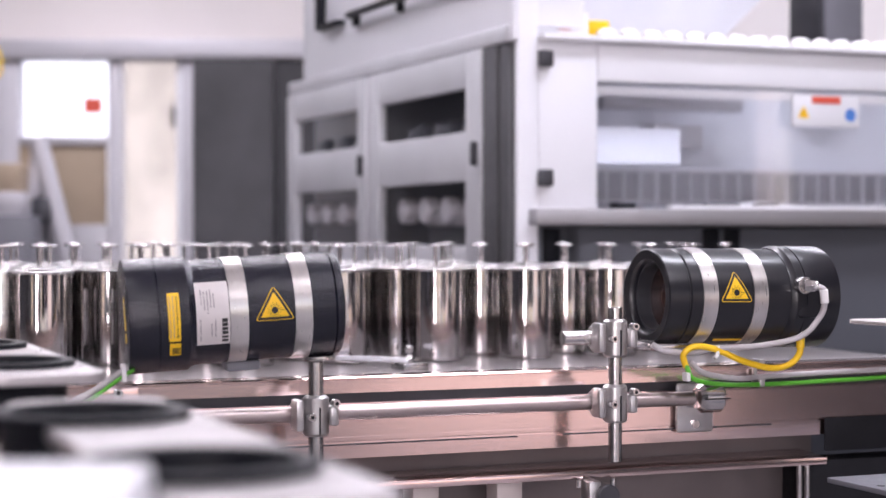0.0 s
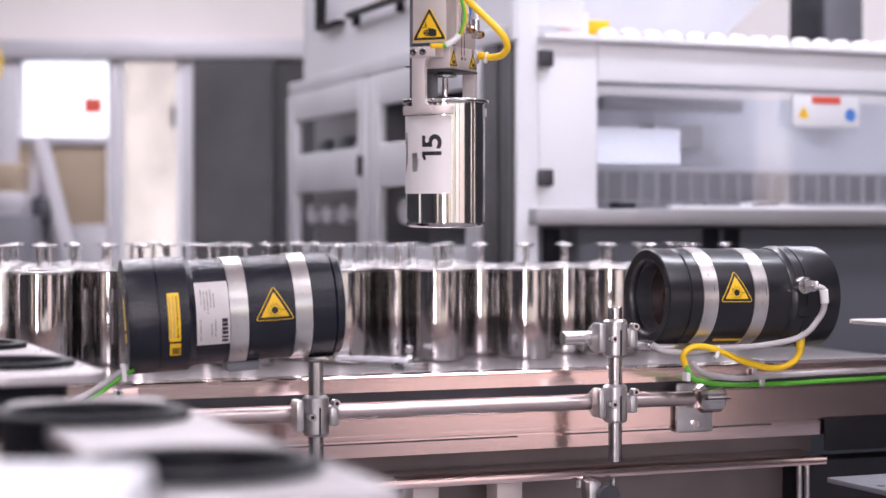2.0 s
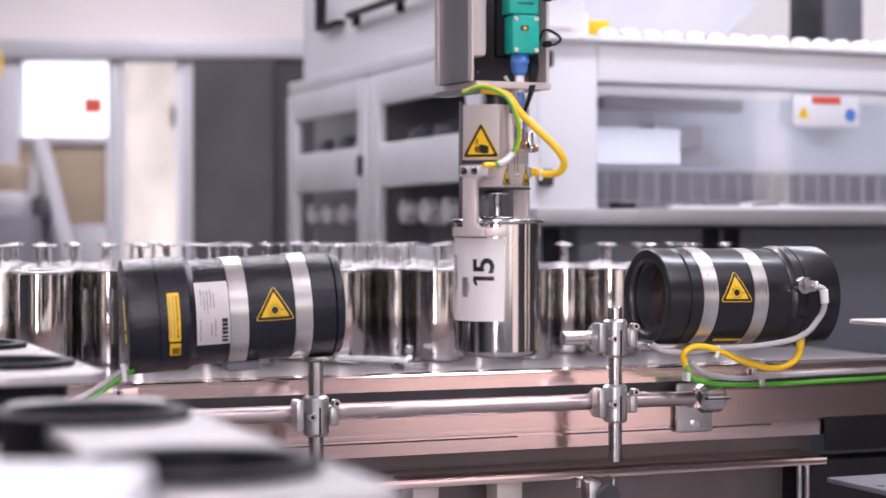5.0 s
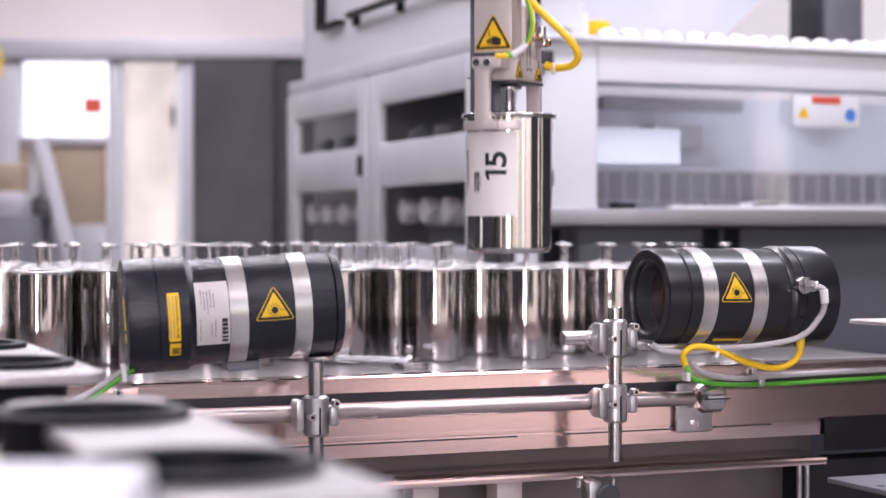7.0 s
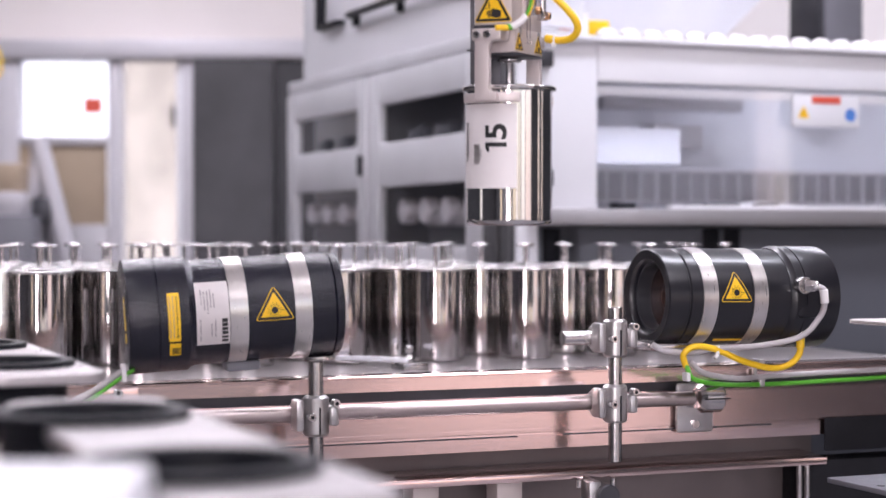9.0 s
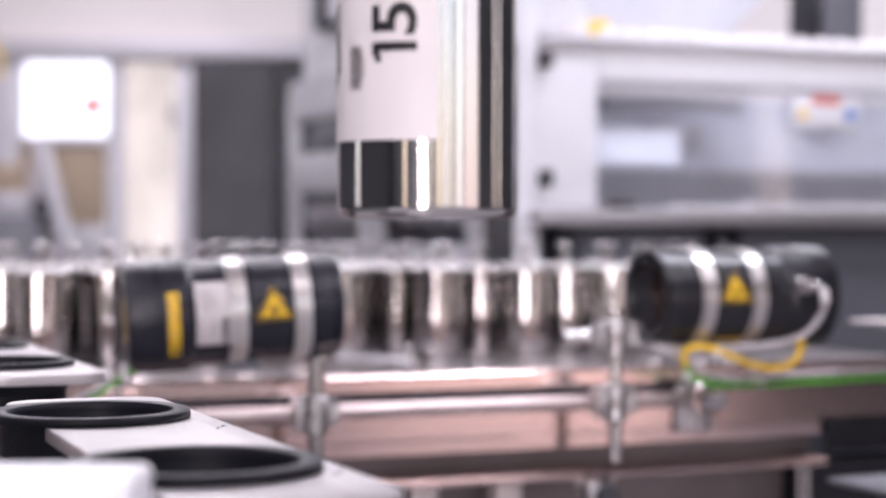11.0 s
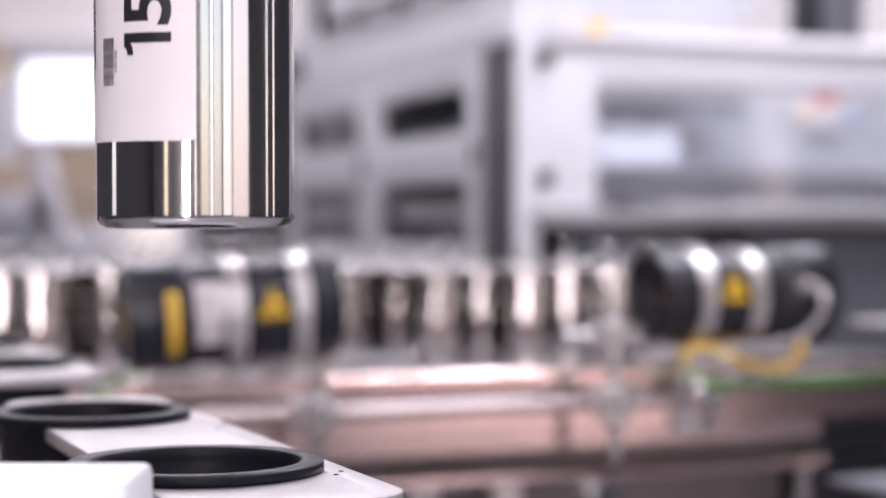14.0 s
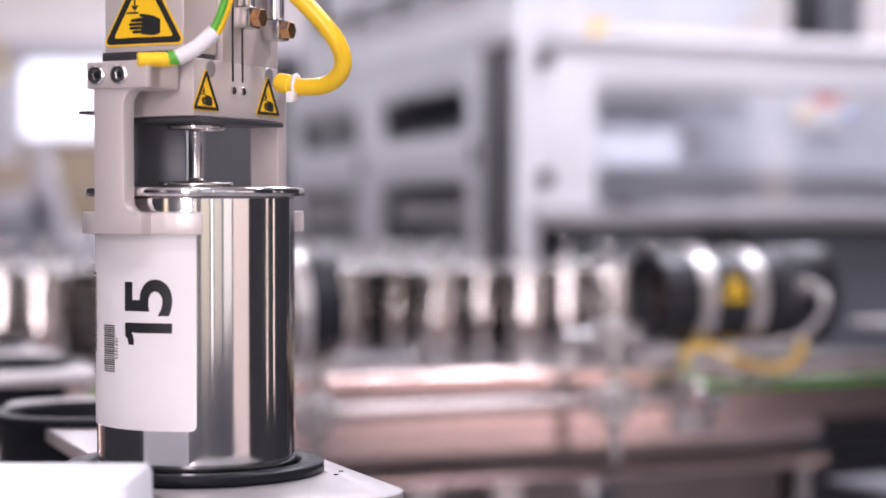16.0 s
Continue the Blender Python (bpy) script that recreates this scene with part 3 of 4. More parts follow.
for y, z in ((0.002, 0.0965), (0.033, 0.0925)):
    fit = part("air_fitting", box(0.0265, 0.037, y - 0.006, y + 0.006, z - 0.0075, z + 0.004, 0.001), STEEL, head)
    part("plug", rod((0.037, y - 0.001, z - 0.002), (0.0425, y - 0.001, z - 0.002), 0.0052, 6), BRASS, fit)
    part("collar", rod((0.031, y, z + 0.004), (0.031, y, z + 0.019), 0.0052, 16), STEEL, fit)
    part("tube_sleeve", rod((0.031, y, z + 0.019), (0.029, y, z + 0.040), 0.0036, 14), WHITEPLASTIC, fit)
    part("tube", hose([(0.029, y, z + 0.038), (0.026, y, z + 0.06), (0.012, y - 0.004, z + 0.085)], 0.0026, 8), GREYCABLE, fit)


# ---- conveyor ----
conv = thing("conveyor", LINE, "pinkish aluminium conveyor frame with slotted side beam", "conveyor")


def along(profile, u0, u1):
    """A (v, z) outline drawn out along the conveyor."""
    return prism(profile, u0, u1, 0, Matrix(((0, 0, 1, 0), (1, 0, 0, 0), (0, 1, 0, 0), (0, 0, 0, 1))))


beam = [(0.0, 0.9125), (0.0, 0.9175), (0.003, 0.9175), (0.003, 0.919), (0.0, 0.919), (0.0, 0.9625),
        (0.018, 0.9625), (0.018, 0.979), (0.0, 0.979), (0.0, 0.9935), (-0.004, 0.994), (-0.004, 0.9975), (-0.001, 0.998), (-0.001, 0.9995), (-0.004, 1.0), (-0.003, 1.002), (0.04, 1.002), (0.04, 0.9125)]
part("side_beam", along(beam, -1.7, 2.4), BEAM, conv, "slotted aluminium side beam")
part("beam_lip", along([(0.0, 0.888), (0.0, 0.9095), (0.004, 0.9095), (0.004, 0.9115), (0.04, 0.9115), (0.04, 0.888)], -1.7, 0.66), BEAM, conv)
part("slot_filler", box(-1.7, 2.4, 0.0165, 0.0195, 0.9635, 0.978), DARKMETAL, conv)
part("belt", box(-1.7, 1.16, 0.041, 1.41, 0.94, 0.9633), BRUSHED, conv, "flat bright steel slide plate")
part("belt", box(-1.7, 0.72, 1.412, 1.76, 0.94, 0.9633), BRUSHED, conv, "flat bright steel slide plate")
part("end_tray", box(1.162, 2.4, 0.041, 1.3, 0.86, 0.885), SLOT, conv, "dark sunken tray")
part("rear_beam", box(-1.7, 0.72, 1.765, 1.8, 0.888, 0.99, 0.002), BEAM, conv)
# sheet for the dark band below the beam, a shadow grey as its colour
part("under_shade_sheet", box(-1.7, 0.66, 0.06, 0.075, 0.30, 0.888), SHADE, conv)
part("cross_tray", prism([(-1.1, -0.05), (0.615, -0.05), (0.63, 0.05), (-1.1, 0.05)], 0.848, 0.860, 0.002), BEAM, conv, "folded steel tray lip")
for u in (-0.9, -0.03, 0.10, 1.0, 1.9):
    part("leg", box(u - 0.02, u + 0.02, -0.01, 0.03, 0.0, 0.847, 0.002), HEADALU, conv)
for u in (0.578, 0.592):
    part("stay", rod((u, -0.03, 0.0), (u, -0.03, 0.849), 0.0045, 12), STEEL, conv)
for u0, u1 in ((0.19, 0.545), (-0.35, 0.116)):
    part("groove_rail", box(u0, u1, -0.0025, 0.0, 0.9065, 0.9085, 0.0006), DARKMETAL, conv)
# added plate: the beam's dark reflection at this end, done as black colour
part("beam_end_dark", box(0.64, 2.4, -0.0075, -0.0045, 0.862, 0.914, 0.001), SLOT, conv, "added black plate darkening the right end of the lower beam")
part("end_panel", box(0.605, 2.4, -0.0035, 0.059, 0.0, 0.8475, 0.002), SLOT, conv, "dark lower panel")
for u in (-1.5, -0.6, 0.35, 1.3, 2.2):
    part("leg", box(u - 0.03, u + 0.03, 0.6, 0.66, 0.0, 0.94, 0.002), ALU, conv)
# guide finger bolted on the strip
gf = thing("guide_bracket", LINE, "small steel guide finger bolted to the slide plate", "bracket")
part("foot", box(0.141, 0.187, 0.52, 0.585, 0.9635, 0.977, 0.002), STEEL, gf)
part("arm", prism([(0.055, 0.635), (0.152, 0.535), (0.16, 0.55), (0.063, 0.648)], 0.977, 0.985, 0.001), WHITEPAINT, gf)
part("bolt", lathe([(0, 0), (0.0095, 0), (0.0095, 0.008), (0.0065, 0.0105), (0.0065, 0.019), (0.008, 0.022), (0.006, 0.028), (0, 0.029)], 14), STEEL, gf, m=pose(0.162, 0.55, 0.9775))

# rows of cans on the belt
proto = thing("steel_can", LINE @ pose(0.478, 0.75, 0.9635), "polished steel can with a T-handle lid on the conveyor", "can", "steel cans")
can_parts(proto, 0.044)
rnd = random.Random(3)
for row in range(9):
    for k in range(-9, 7):
        if row == 0 and k == 0:
            continue
        u = 0.478 + 0.185 * k + row * 0.144 + rnd.uniform(-0.006, 0.006)
        u -= 0.185 * (row // 2)
        if u > (1.02 + 0.02 * row if row < 5 else 0.62):
            continue
        copy_thing(proto, LINE @ pose(u, 0.75 + 0.112 * row + rnd.uniform(-0.004, 0.004), 0.9635, 0, 0, rnd.uniform(0, 360)))

lc = copy_thing(proto, LINE @ pose(-0.395, 0.93, 0.9635))
tagged(lc, "polished steel can with a worn white label between its neighbours", "can", "steel cans")
ll = part("label", wrap_z(move(sheet([rounded(-0.028, 0.028, -0.05, 0.05, 0.003)], 0.0002, cut=0.004), 0.0, 0.085), CAN_R), PAPER, lc, "white paper label", pose(0, 0, 0, 0, 0, -22))
part("print", wrap_z(sheet(bars(-0.02, 0.02, 0.085, 0.115, 3, 90, fill=0.55), 0.0006), CAN_R), INK, ll)

# stand of rods and clamps
stand = thing("sensor_stand", LINE, "round steel rods joined by cast cross clamps", "stand")
SV = -0.062
part("long_rod", rod((-0.68, SV, 0.959), (0.372, SV, 0.959), 0.0105, 24), RODM, stand)
part("post", rod((-0.218, SV - 0.024, 0.872), (-0.218, SV - 0.024, 1.031), 0.0103, 24), STEEL, stand)
part("post", rod((0.230, SV - 0.024, 0.875), (0.230, SV - 0.024, 1.096), 0.0100, 24), STEEL, stand)
part("short_rod", rod((0.158, SV, 1.052), (0.275, SV, 1.052), 0.0103, 24), STEEL, stand)


def clamp(u, z):
    c = part("clamp", rod((u - 0.026, SV, z), (u + 0.026, SV, z), 0.0185, 20, chamfer=0.2), CAST, stand, "cast cross clamp")
    part("clamp_ring", rod((u, SV - 0.024, z - 0.027), (u, SV - 0.024, z + 0.027), 0.0175, 20, chamfer=0.2), CAST, c)
    part("lug", box(u - 0.03, u - 0.018, SV - 0.034, SV - 0.006, z - 0.02, z + 0.022, 0.004), CAST, c)
    part("lug", box(u + 0.014, u + 0.026, SV - 0.046, SV - 0.012, z - 0.013, z + 0.013, 0.004), CAST, c)
    part("gap", box(u - 0.001, u + 0.001, SV - 0.0425, SV - 0.039, z - 0.024, z + 0.012), SLOT, c)
    for du, dz in ((-0.012, 0.0), (0.022, 0.017)):
        part("bolt", rod((u + du, SV - 0.047, z + dz), (u + du, SV - 0.034, z + dz), 0.0055, 14), STEEL, c)
        part("socket", rod((u + du, SV - 0.0475, z + dz), (u + du, SV - 0.0465, z + dz), 0.0028, 6), SLOT, c)


clamp(-0.218, 0.959)
clamp(0.230, 0.959)
clamp(0.230, 1.052)
# rod ends on the beam
for u, z in ((0.392, 0.957),):
    e = part("rod_bracket", box(u - 0.018, u + 0.045, -0.012, -0.0045, z - 0.055, z + 0.02, 0.005), CAST, stand, "cast end bracket bolted to the beam")
    part("socket_ball", rod((u - 0.014, SV, z + 0.002), (u + 0.028, SV, z + 0.002), 0.0225, 24, chamfer=0.3), STEEL, e)
    part("neck", rod((u + 0.006, SV, z), (u + 0.006, -0.008, z - 0.005), 0.013, 18), CAST, e)
    part("gap", box(u - 0.012, u + 0.03, SV - 0.0232, SV - 0.02, z + 0.001, z + 0.003), SLOT, e)
    part("bolt", rod((u + 0.012, -0.018, z - 0.042), (u + 0.012, -0.011, z - 0.042), 0.0065, 6), STEEL, e)
lp = thing("bolted_plate", LINE, "small rounded steel plate with a countersunk bolt", "plate")
part("plate", prism(rounded(-0.032, 0.032, -0.0105, 0.0105, 0.008), 0, 0.003, 0.0006, Matrix.Translation((-0.4697, -0.0045, 0.9905)) @ FRONT), BEAM, lp)
part("bolt", rod((-0.466, -0.011, 0.9905), (-0.466, -0.0076, 0.9905), 0.0065, 18), STEEL, lp)
part("socket", rod((-0.466, -0.0114, 0.9905), (-0.466, -0.0108, 0.9905), 0.003, 6), SLOT, lp)


# ---- laser units ----
LR, LL = 0.0685, 0.2763


def laser(name, m, label, r, lip, paint, nose, bands, cap_from, seam, length):
    """A lying cylinder; the lens end is at x = 0 and the rear cap at x = length."""
    t = thing(name, m, label, "laser sensor", "laser sensors")
    X = Matrix.Rotation(radians(90), 4, "Y")
    part("housing", lathe([(r - 0.002, nose), (r, nose + 0.002), (r, cap_from), (r - 0.002, cap_from + 0.0002)], 72, X), paint, t, "black crackle-painted tube")
    front = part("front_ring", lathe([(0.051, 0.05), (0.051, 0.008), (0.0535, 0.0015), (0.055, 0.0), (r - 0.003, -0.001), (r - 0.0012, 0.0005), (r - 0.0008, nose * 0.3), (r - 0.001, nose - 0.001), (r - 0.003, nose + 0.0005), (0.053, nose + 0.0005)], 72, X), paint, t)
    part("bezel", lathe([(0.0508, 0.05), (0.0508, 0.010), (0.0475, 0.010), (0.0465, 0.05)], 56, X), DARKMETAL, front)
    part("lens", lathe([(0, 0.026), (0.02, 0.0275), (0.0464, 0.032), (0.0464, 0.036), (0, 0.036)], 48, X), LENS, front)
    rr = r + lip
    cap = part("rear_cap", lathe([(0.06, cap_from - 0.006), (r + 0.001, cap_from - 0.0055), (rr - 0.0025, cap_from), (rr, cap_from + 0.003), (rr, seam - 0.0012), (rr - 0.0012, seam - 0.0005), (rr - 0.0012, seam + 0.0005), (rr, seam + 0.0012),
                                  (rr, length + 0.0005), (rr - 0.0008, length + 0.002), (rr - 0.002, length + 0.0025), (0, length + 0.0025)], 72, X), paint, t, "black crackle-painted rear cap")
    for x0, x1 in bands:
        part("band", lathe([(r, x0), (r + 0.0012, x0 + 0.0003), (r + 0.0012, x1 - 0.0003), (r, x1)], 72, X), BAND, t, "brushed steel clamping band")
    return t, cap


# unit with its rear cap towards the plates: lens end at the far right end of it
l1, cap1 = laser("laser_sensor", LINE @ pose(-0.1924, -0.0874, 1.1094, 0, 3.37, 173.15), "black cylindrical laser unit with white type label and two steel bands", LR, 0.006, BLACK, 0.010, ((0.0429, 0.0657), (0.1262, 0.1501)), 0.1985, 0.2401, LL)
# on this unit the visible side is +y of its own axes
TURN = Matrix.Rotation(radians(180), 4, "Z")


def on_tube(polys, x, y, z=0.0002, r=LR, cut=0.005):
    return wrap_x(move(sheet(polys, z, cut=cut), x, y), r)


def first(name, bm, material, parent, label=""):
    return part(name, bm, material, parent, label, TURN)


wl = first("type_label", on_tube([rounded(-0.0225, 0.0222, -0.042, 0.042, 0.002)], -0.1730, 0.0, 0.0006), SILVERPAPER, l1, "white type label with small print")
for k, (x0, x1, y0, y1, mt) in enumerate(((-0.010, -0.0085, 0.005, 0.03, GREYINK), (-0.006, -0.0045, 0.0, 0.031, GREYINK), (-0.002, -0.0005, 0.008, 0.031, GREYINK), (0.002, 0.0035, 0.008, 0.026, GREYINK), (-0.014, -0.0125, 0.012, 0.032, GREYINK),
                                          (-0.002, -0.0005, -0.03, -0.012, GREYINK), (0.003, 0.0045, -0.03, -0.008, GREYINK), (-0.016, -0.0145, -0.036, -0.006, GREYINK))):
    part("print", on_tube(bars(x0, x1, y0, y1, 9, 20 + k, fill=0.7), -0.1730, 0.0, 0.0011), mt, wl)
part("logo", on_tube(bars(0.012, 0.0195, -0.038, -0.006, 6, 41, fill=0.72), -0.1730, 0.0, 0.0011), INK, wl)
for k in range(2):
    part("mark", on_tube([[(0.006 + 0.001 * math.cos(radians(a)) * s, 0.0 + s * math.sin(radians(a))) for s, a in [(0.004, a) for a in range(20, 341, 20)]]], -0.1625, 0.027 + 0.009 * k, 0.0011), INK, wl)
yl = first("hazard_label", wrap_x(move(sheet([rounded(-0.0075, 0.0075, -0.033, 0.030, 0.001)], 0.0002), -0.2218, 0.0), LR + 0.006), YELLOW, cap1, "yellow text label")
for k in range(3):
    part("print", wrap_x(move(sheet(bars(-0.0062 + 0.0045 * k, -0.0042 + 0.0045 * k, -0.028, 0.027, 26, 60 + k, fill=0.45), 0.0006), -0.2218, 0), LR + 0.006), GREYINK if k < 2 else INK, yl)
yl2 = first("hazard_label", wrap_x(move(sheet([rounded(-0.007, 0.007, -0.0095, 0.0095, 0.001)], 0.0002), -0.2213, -0.0455), LR + 0.006), YELLOW, cap1, "small torn yellow label")
part("print", wrap_x(move(sheet(bars(-0.004, 0.006, -0.006, 0.004, 4, 70, fill=0.5), 0.0006), -0.2213, -0.0455), LR + 0.006), INK, yl2)


def wrapped_sign(parent, x, y, s, turned, r):
    def wr(bm):
        return wrap_x(move(bm, x, y), r)
    return warning(parent, s, TURN if turned else None, burst, wrap=wr)


wrapped_sign(l1, -0.0925, 0.001, 0.052, True, LR)
part("end_sign", sheet([[(-0.004, 0.026), (0.006, -0.016), (-0.006, -0.016)], [(-0.005, -0.02), (0.005, -0.02), (0.005, -0.032), (-0.005, -0.032)]], 0.0002), YELLOW, cap1, "yellow label on the end face", Matrix.Translation((LL + 0.0028, 0.03, 0.0)) @ SIDE)
part("foot_disc", rod((0.026, 0, -0.0755), (0.026, 0, -0.0675), 0.022, 28), STEEL, l1)
part("lower_clip", box(0.107, 0.152, -0.02, 0.02, -0.08, -0.067, 0.004), GREYPAINT, l1)
tie = part("cable", hose([(LL - 0.004, 0.03, -0.06), (LL + 0.02, 0.034, -0.072), (LL + 0.05, 0.05, -0.088), (LL + 0.12, 0.09, -0.112)], 0.004), GREYCABLE, l1, "grey cable with a white tie")
part("earth_cable", hose([(LL - 0.004, 0.034, -0.066), (LL + 0.02, 0.038, -0.079), (LL + 0.05, 0.054, -0.095), (LL + 0.12, 0.094, -0.120)], 0.0026), GREEN, tie)
part("tie", box(LL + 0.006, LL + 0.012, 0.024, 0.044, -0.08, -0.058, 0.001), WHITEPLASTIC, tie)

l2, cap2 = laser("laser_sensor", LINE @ pose(0.2945, -0.062, 1.1095, 0, 0.7, 0), "black cylindrical laser unit with open lens end and yellow hose", 0.0708, 0.0052, BLACKSMOOTH, 0.034, ((0.0535, 0.078), (0.1375, 0.1615)), 0.206, 0.224, 0.281)
wrapped_sign(l2, 0.108, 0.010, 0.054, False, 0.0708)
part("small_label", on_tube([rounded(-0.03, 0.03, -0.003, 0.003, 0.001)], 0.12, -0.075, r=0.0708), YELLOW, l2, "narrow yellow label underneath")
rec = part("socket_recess", box(0.21, 0.25, -0.0745, -0.05, -0.03, 0.02, 0.006), BLACKSMOOTH, cap2)
part("gland", rod((0.214, -0.072, 0.019), (0.214, -0.088, 0.0185), 0.0125, 20), STEEL, cap2, "chrome cable gland")
part("gland_nut", rod((0.214, -0.086, 0.0185), (0.225, -0.096, 0.018), 0.0095, 6), STEEL, cap2)
part("gland_tip", rod((0.220, -0.094, 0.018), (0.228, -0.098, 0.018), 0.0075, 16), STEEL, cap2)
part("earth_stud", rod((0.230, -0.052, -0.060), (0.230, -0.052, -0.048), 0.006, 12), STEEL, cap2)
part("saddle", box(0.0, 0.06, -0.03, 0.03, -0.078, -0.066, 0.003), STEEL, l2, "steel saddle")
part("saddle_arm", box(-0.03, 0.01, -0.012, 0.028, -0.074, -0.062, 0.003), STEEL, l2)


def shifted(points):
    return [(u - 0.2945, v + 0.062, z - 1.1085) for u, v, z in points]


part("signal_cable", hose(shifted(((0.520, -0.16, 1.1265), (0.528, -0.166, 1.121), (0.530, -0.166, 1.103), (0.526, -0.158, 1.080), (0.497, -0.15, 1.052), (0.434, -0.13, 1.0387), (0.381, -0.11, 1.0352), (0.343, -0.1, 1.0288), (0.301, -0.1, 1.0323), (0.289, -0.09, 1.041))), 0.0044, 10), GREYCABLE, l2, "grey signal cable")
part("cable_sleeve", hose(shifted(((0.5275, -0.166, 1.122), (0.530, -0.166, 1.102))), 0.0062, 12), WHITEPLASTIC, l2)
yc = part("hose", hose(shifted(((0.524, -0.113, 1.052), (0.523, -0.113, 1.026), (0.504, -0.113, 1.0095), (0.472, -0.113, 1.0055), (0.428, -0.113, 1.0158), (0.381, -0.113, 1.0335), (0.348, -0.11, 1.0384), (0.332, -0.105, 1.0266), (0.339, -0.1, 1.0085))), 0.0047, 12), HOSE, l2, "yellow hose with green end")
part("lug", hose(shifted(((0.5245, -0.113, 1.052), (0.5245, -0.113, 1.034))), 0.0062, 12), HOSE, yc)
part("tie", hose(shifted(((0.384, -0.113, 1.039), (0.381, -0.116, 1.026), (0.376, -0.118, 1.022))), 0.003, 8), WHITEPLASTIC, yc)
run = thing("cable_run", LINE, "green and grey cables clipped along the conveyor beam", "cable")
part("green_cable", hose(((0.336, -0.102, 1.012), (0.352, -0.1, 0.990), (0.419, -0.07, 0.9785), (0.496, -0.03, 0.9725), (0.576, -0.012, 0.971), (0.685, -0.01, 0.973), (0.9, -0.01, 0.976), (1.6, -0.01, 0.976)), 0.0036, 10), GREEN, run)
part("grey_cable", hose(((0.345, -0.1, 1.0165), (0.371, -0.095, 0.9985), (0.448, -0.06, 0.9855), (0.536, -0.02, 0.9835), (0.685, -0.012, 0.986), (0.9, -0.012, 0.988), (1.6, -0.012, 0.988)), 0.0042, 10), GREYCABLE, run)
for z in (0.975, 1.004):
    part("clip", box(0.507, 0.517, -0.03, -0.0045, z - 0.006, z + 0.006, 0.002), CAST, run)
part("clip_bar", box(0.509, 0.515, -0.010, -0.0045, 0.975, 1.004, 0.001), CAST, run)
part("cable_tie", box(0.335, 0.341, -0.109, -0.093, 0.988, 1.001, 0.002), WHITEPLASTIC, run)

# small parts beside and under the conveyor
cl = thing("cable_clamp", LINE, "cast clamp hanging under the tray", "clamp")
part("body", box(0.195, 0.215, -0.075, -0.045, 0.80, 0.8475, 0.004), CAST, cl)
part("drum", rod((0.222, -0.085, 0.825), (0.222, -0.045, 0.825), 0.018, 20), DARKMETAL, cl)
for u in (0.188, 0.205, 0.243):
    part("bolt", rod((u, -0.055, 0.836), (u, -0.055, 0.8478), 0.004, 10), STEEL, cl)
pl = thing("side_plate", LINE, "thin pale steel plate on a rod", "plate")
part("plate", prism(rounded(0.69, 1.05, -0.16, 0.02, 0.03), 1.060, 1.066, 0.002), PALEALU, pl)
part("rod", rod((0.9, -0.04, 0.0), (0.9, -0.04, 1.06), 0.01, 16), STEEL, pl)
pl2 = thing("lower_plate", LINE, "thin pale steel plate with a bolt hole", "plate")
part("plate", prism(rounded(0.508, 0.95, -0.36, -0.2, 0.006), 0.846, 0.853, 0.001), GREYPAINT, pl2)
part("rod", rod((0.8, -0.3, 0.0), (0.8, -0.3, 0.846), 0.01, 16), STEEL, pl2)
part("hole", rod((0.53, -0.3, 0.8525), (0.53, -0.3, 0.8533), 0.006, 14), SLOT, pl2)


# ---- cup plates in the foreground ----
def cup_plate(m):
    t = thing("cup_plate", m, "pale aluminium plate carrying black cup rings", "plate", "cup plates")
    out = rounded(-0.04, 0.082, -0.13, 0.455, 0.03, 8)
    half = math.degrees(math.acos(0.04 / 0.0636))
    cut = [(0.0636 * math.cos(radians(a)), v + 0.0636 * math.sin(radians(a))) for v in (0.3, 0.0) for a in np.linspace(180 - half, half - 180, 25)]
    out = out[:18] + cut + out[18:]
    part("plate", prism(out, 1.060, 1.070, 0.0012), PLATE, t)
    for v in (0.0, 0.3):
        c = part("cup", lathe([(0.0575, 1.0702), (0.0575, 1.0755), (0.059, 1.0762), (0.0695, 1.0762), (0.0705, 1.0750), (0.0705, 1.0705), (0.063, 1.0702), (0.063, 1.0465), (0.0615, 1.045), (0, 1.045), (0, 1.0515), (0.0573, 1.0515), (0.0575, 1.0702)], 72), RUBBER, t, "black plastic cup ring", Matrix.Translation((0, v, 0)))
        part("skirt", lathe([(0.0625, 1.0448), (0.0625, 1.0), (0.055, 1.0), (0.055, 1.0448)], 56), RUBBER, c)
    for u, v in ((0.066, -0.045), (0.066, 0.2)):
        part("pin_hole", rod((u, v, 1.0699), (u, v, 1.0705), 0.0014, 12), SLOT, t)
        part("pin_hole", rod((u + 0.007, v + 0.012, 1.0699), (u + 0.007, v + 0.012, 1.0705), 0.0014, 12), SLOT, t)
    part("support", box(0.0, 0.05, 0.1, 0.2, 0.0, 1.060, 0.004), ALU, t)
    return t


cup_plate(pose(-0.136, 0.962, 0, 0, 0, 22.3))
cup_plate(pose(-0.136 - 0.30, 0.962 + 0.77, 0, 0, 0, 22.3))
wb = thing("white_block", pose(-0.1355, 0.80, 0), "white painted steel machine block with rounded edges", "block")
part("block", box(-0.16, 0.0, -0.05, 0.02, 0.75, 1.0935, 0.004), WHITEPAINT, wb)
part("foot", box(-0.13, -0.03, -0.045, 0.015, 0.0, 0.75, 0.004), GREYPAINT, wb)

# ---- machines behind ----
MX, MY = 0.17, 4.2
MAC = pose(MX, MY, 0, 0, 0, 22.3)
cab = thing("machine_cabinet", MAC, "pale aluminium machine cabinet with windowed doors", "cabinet")
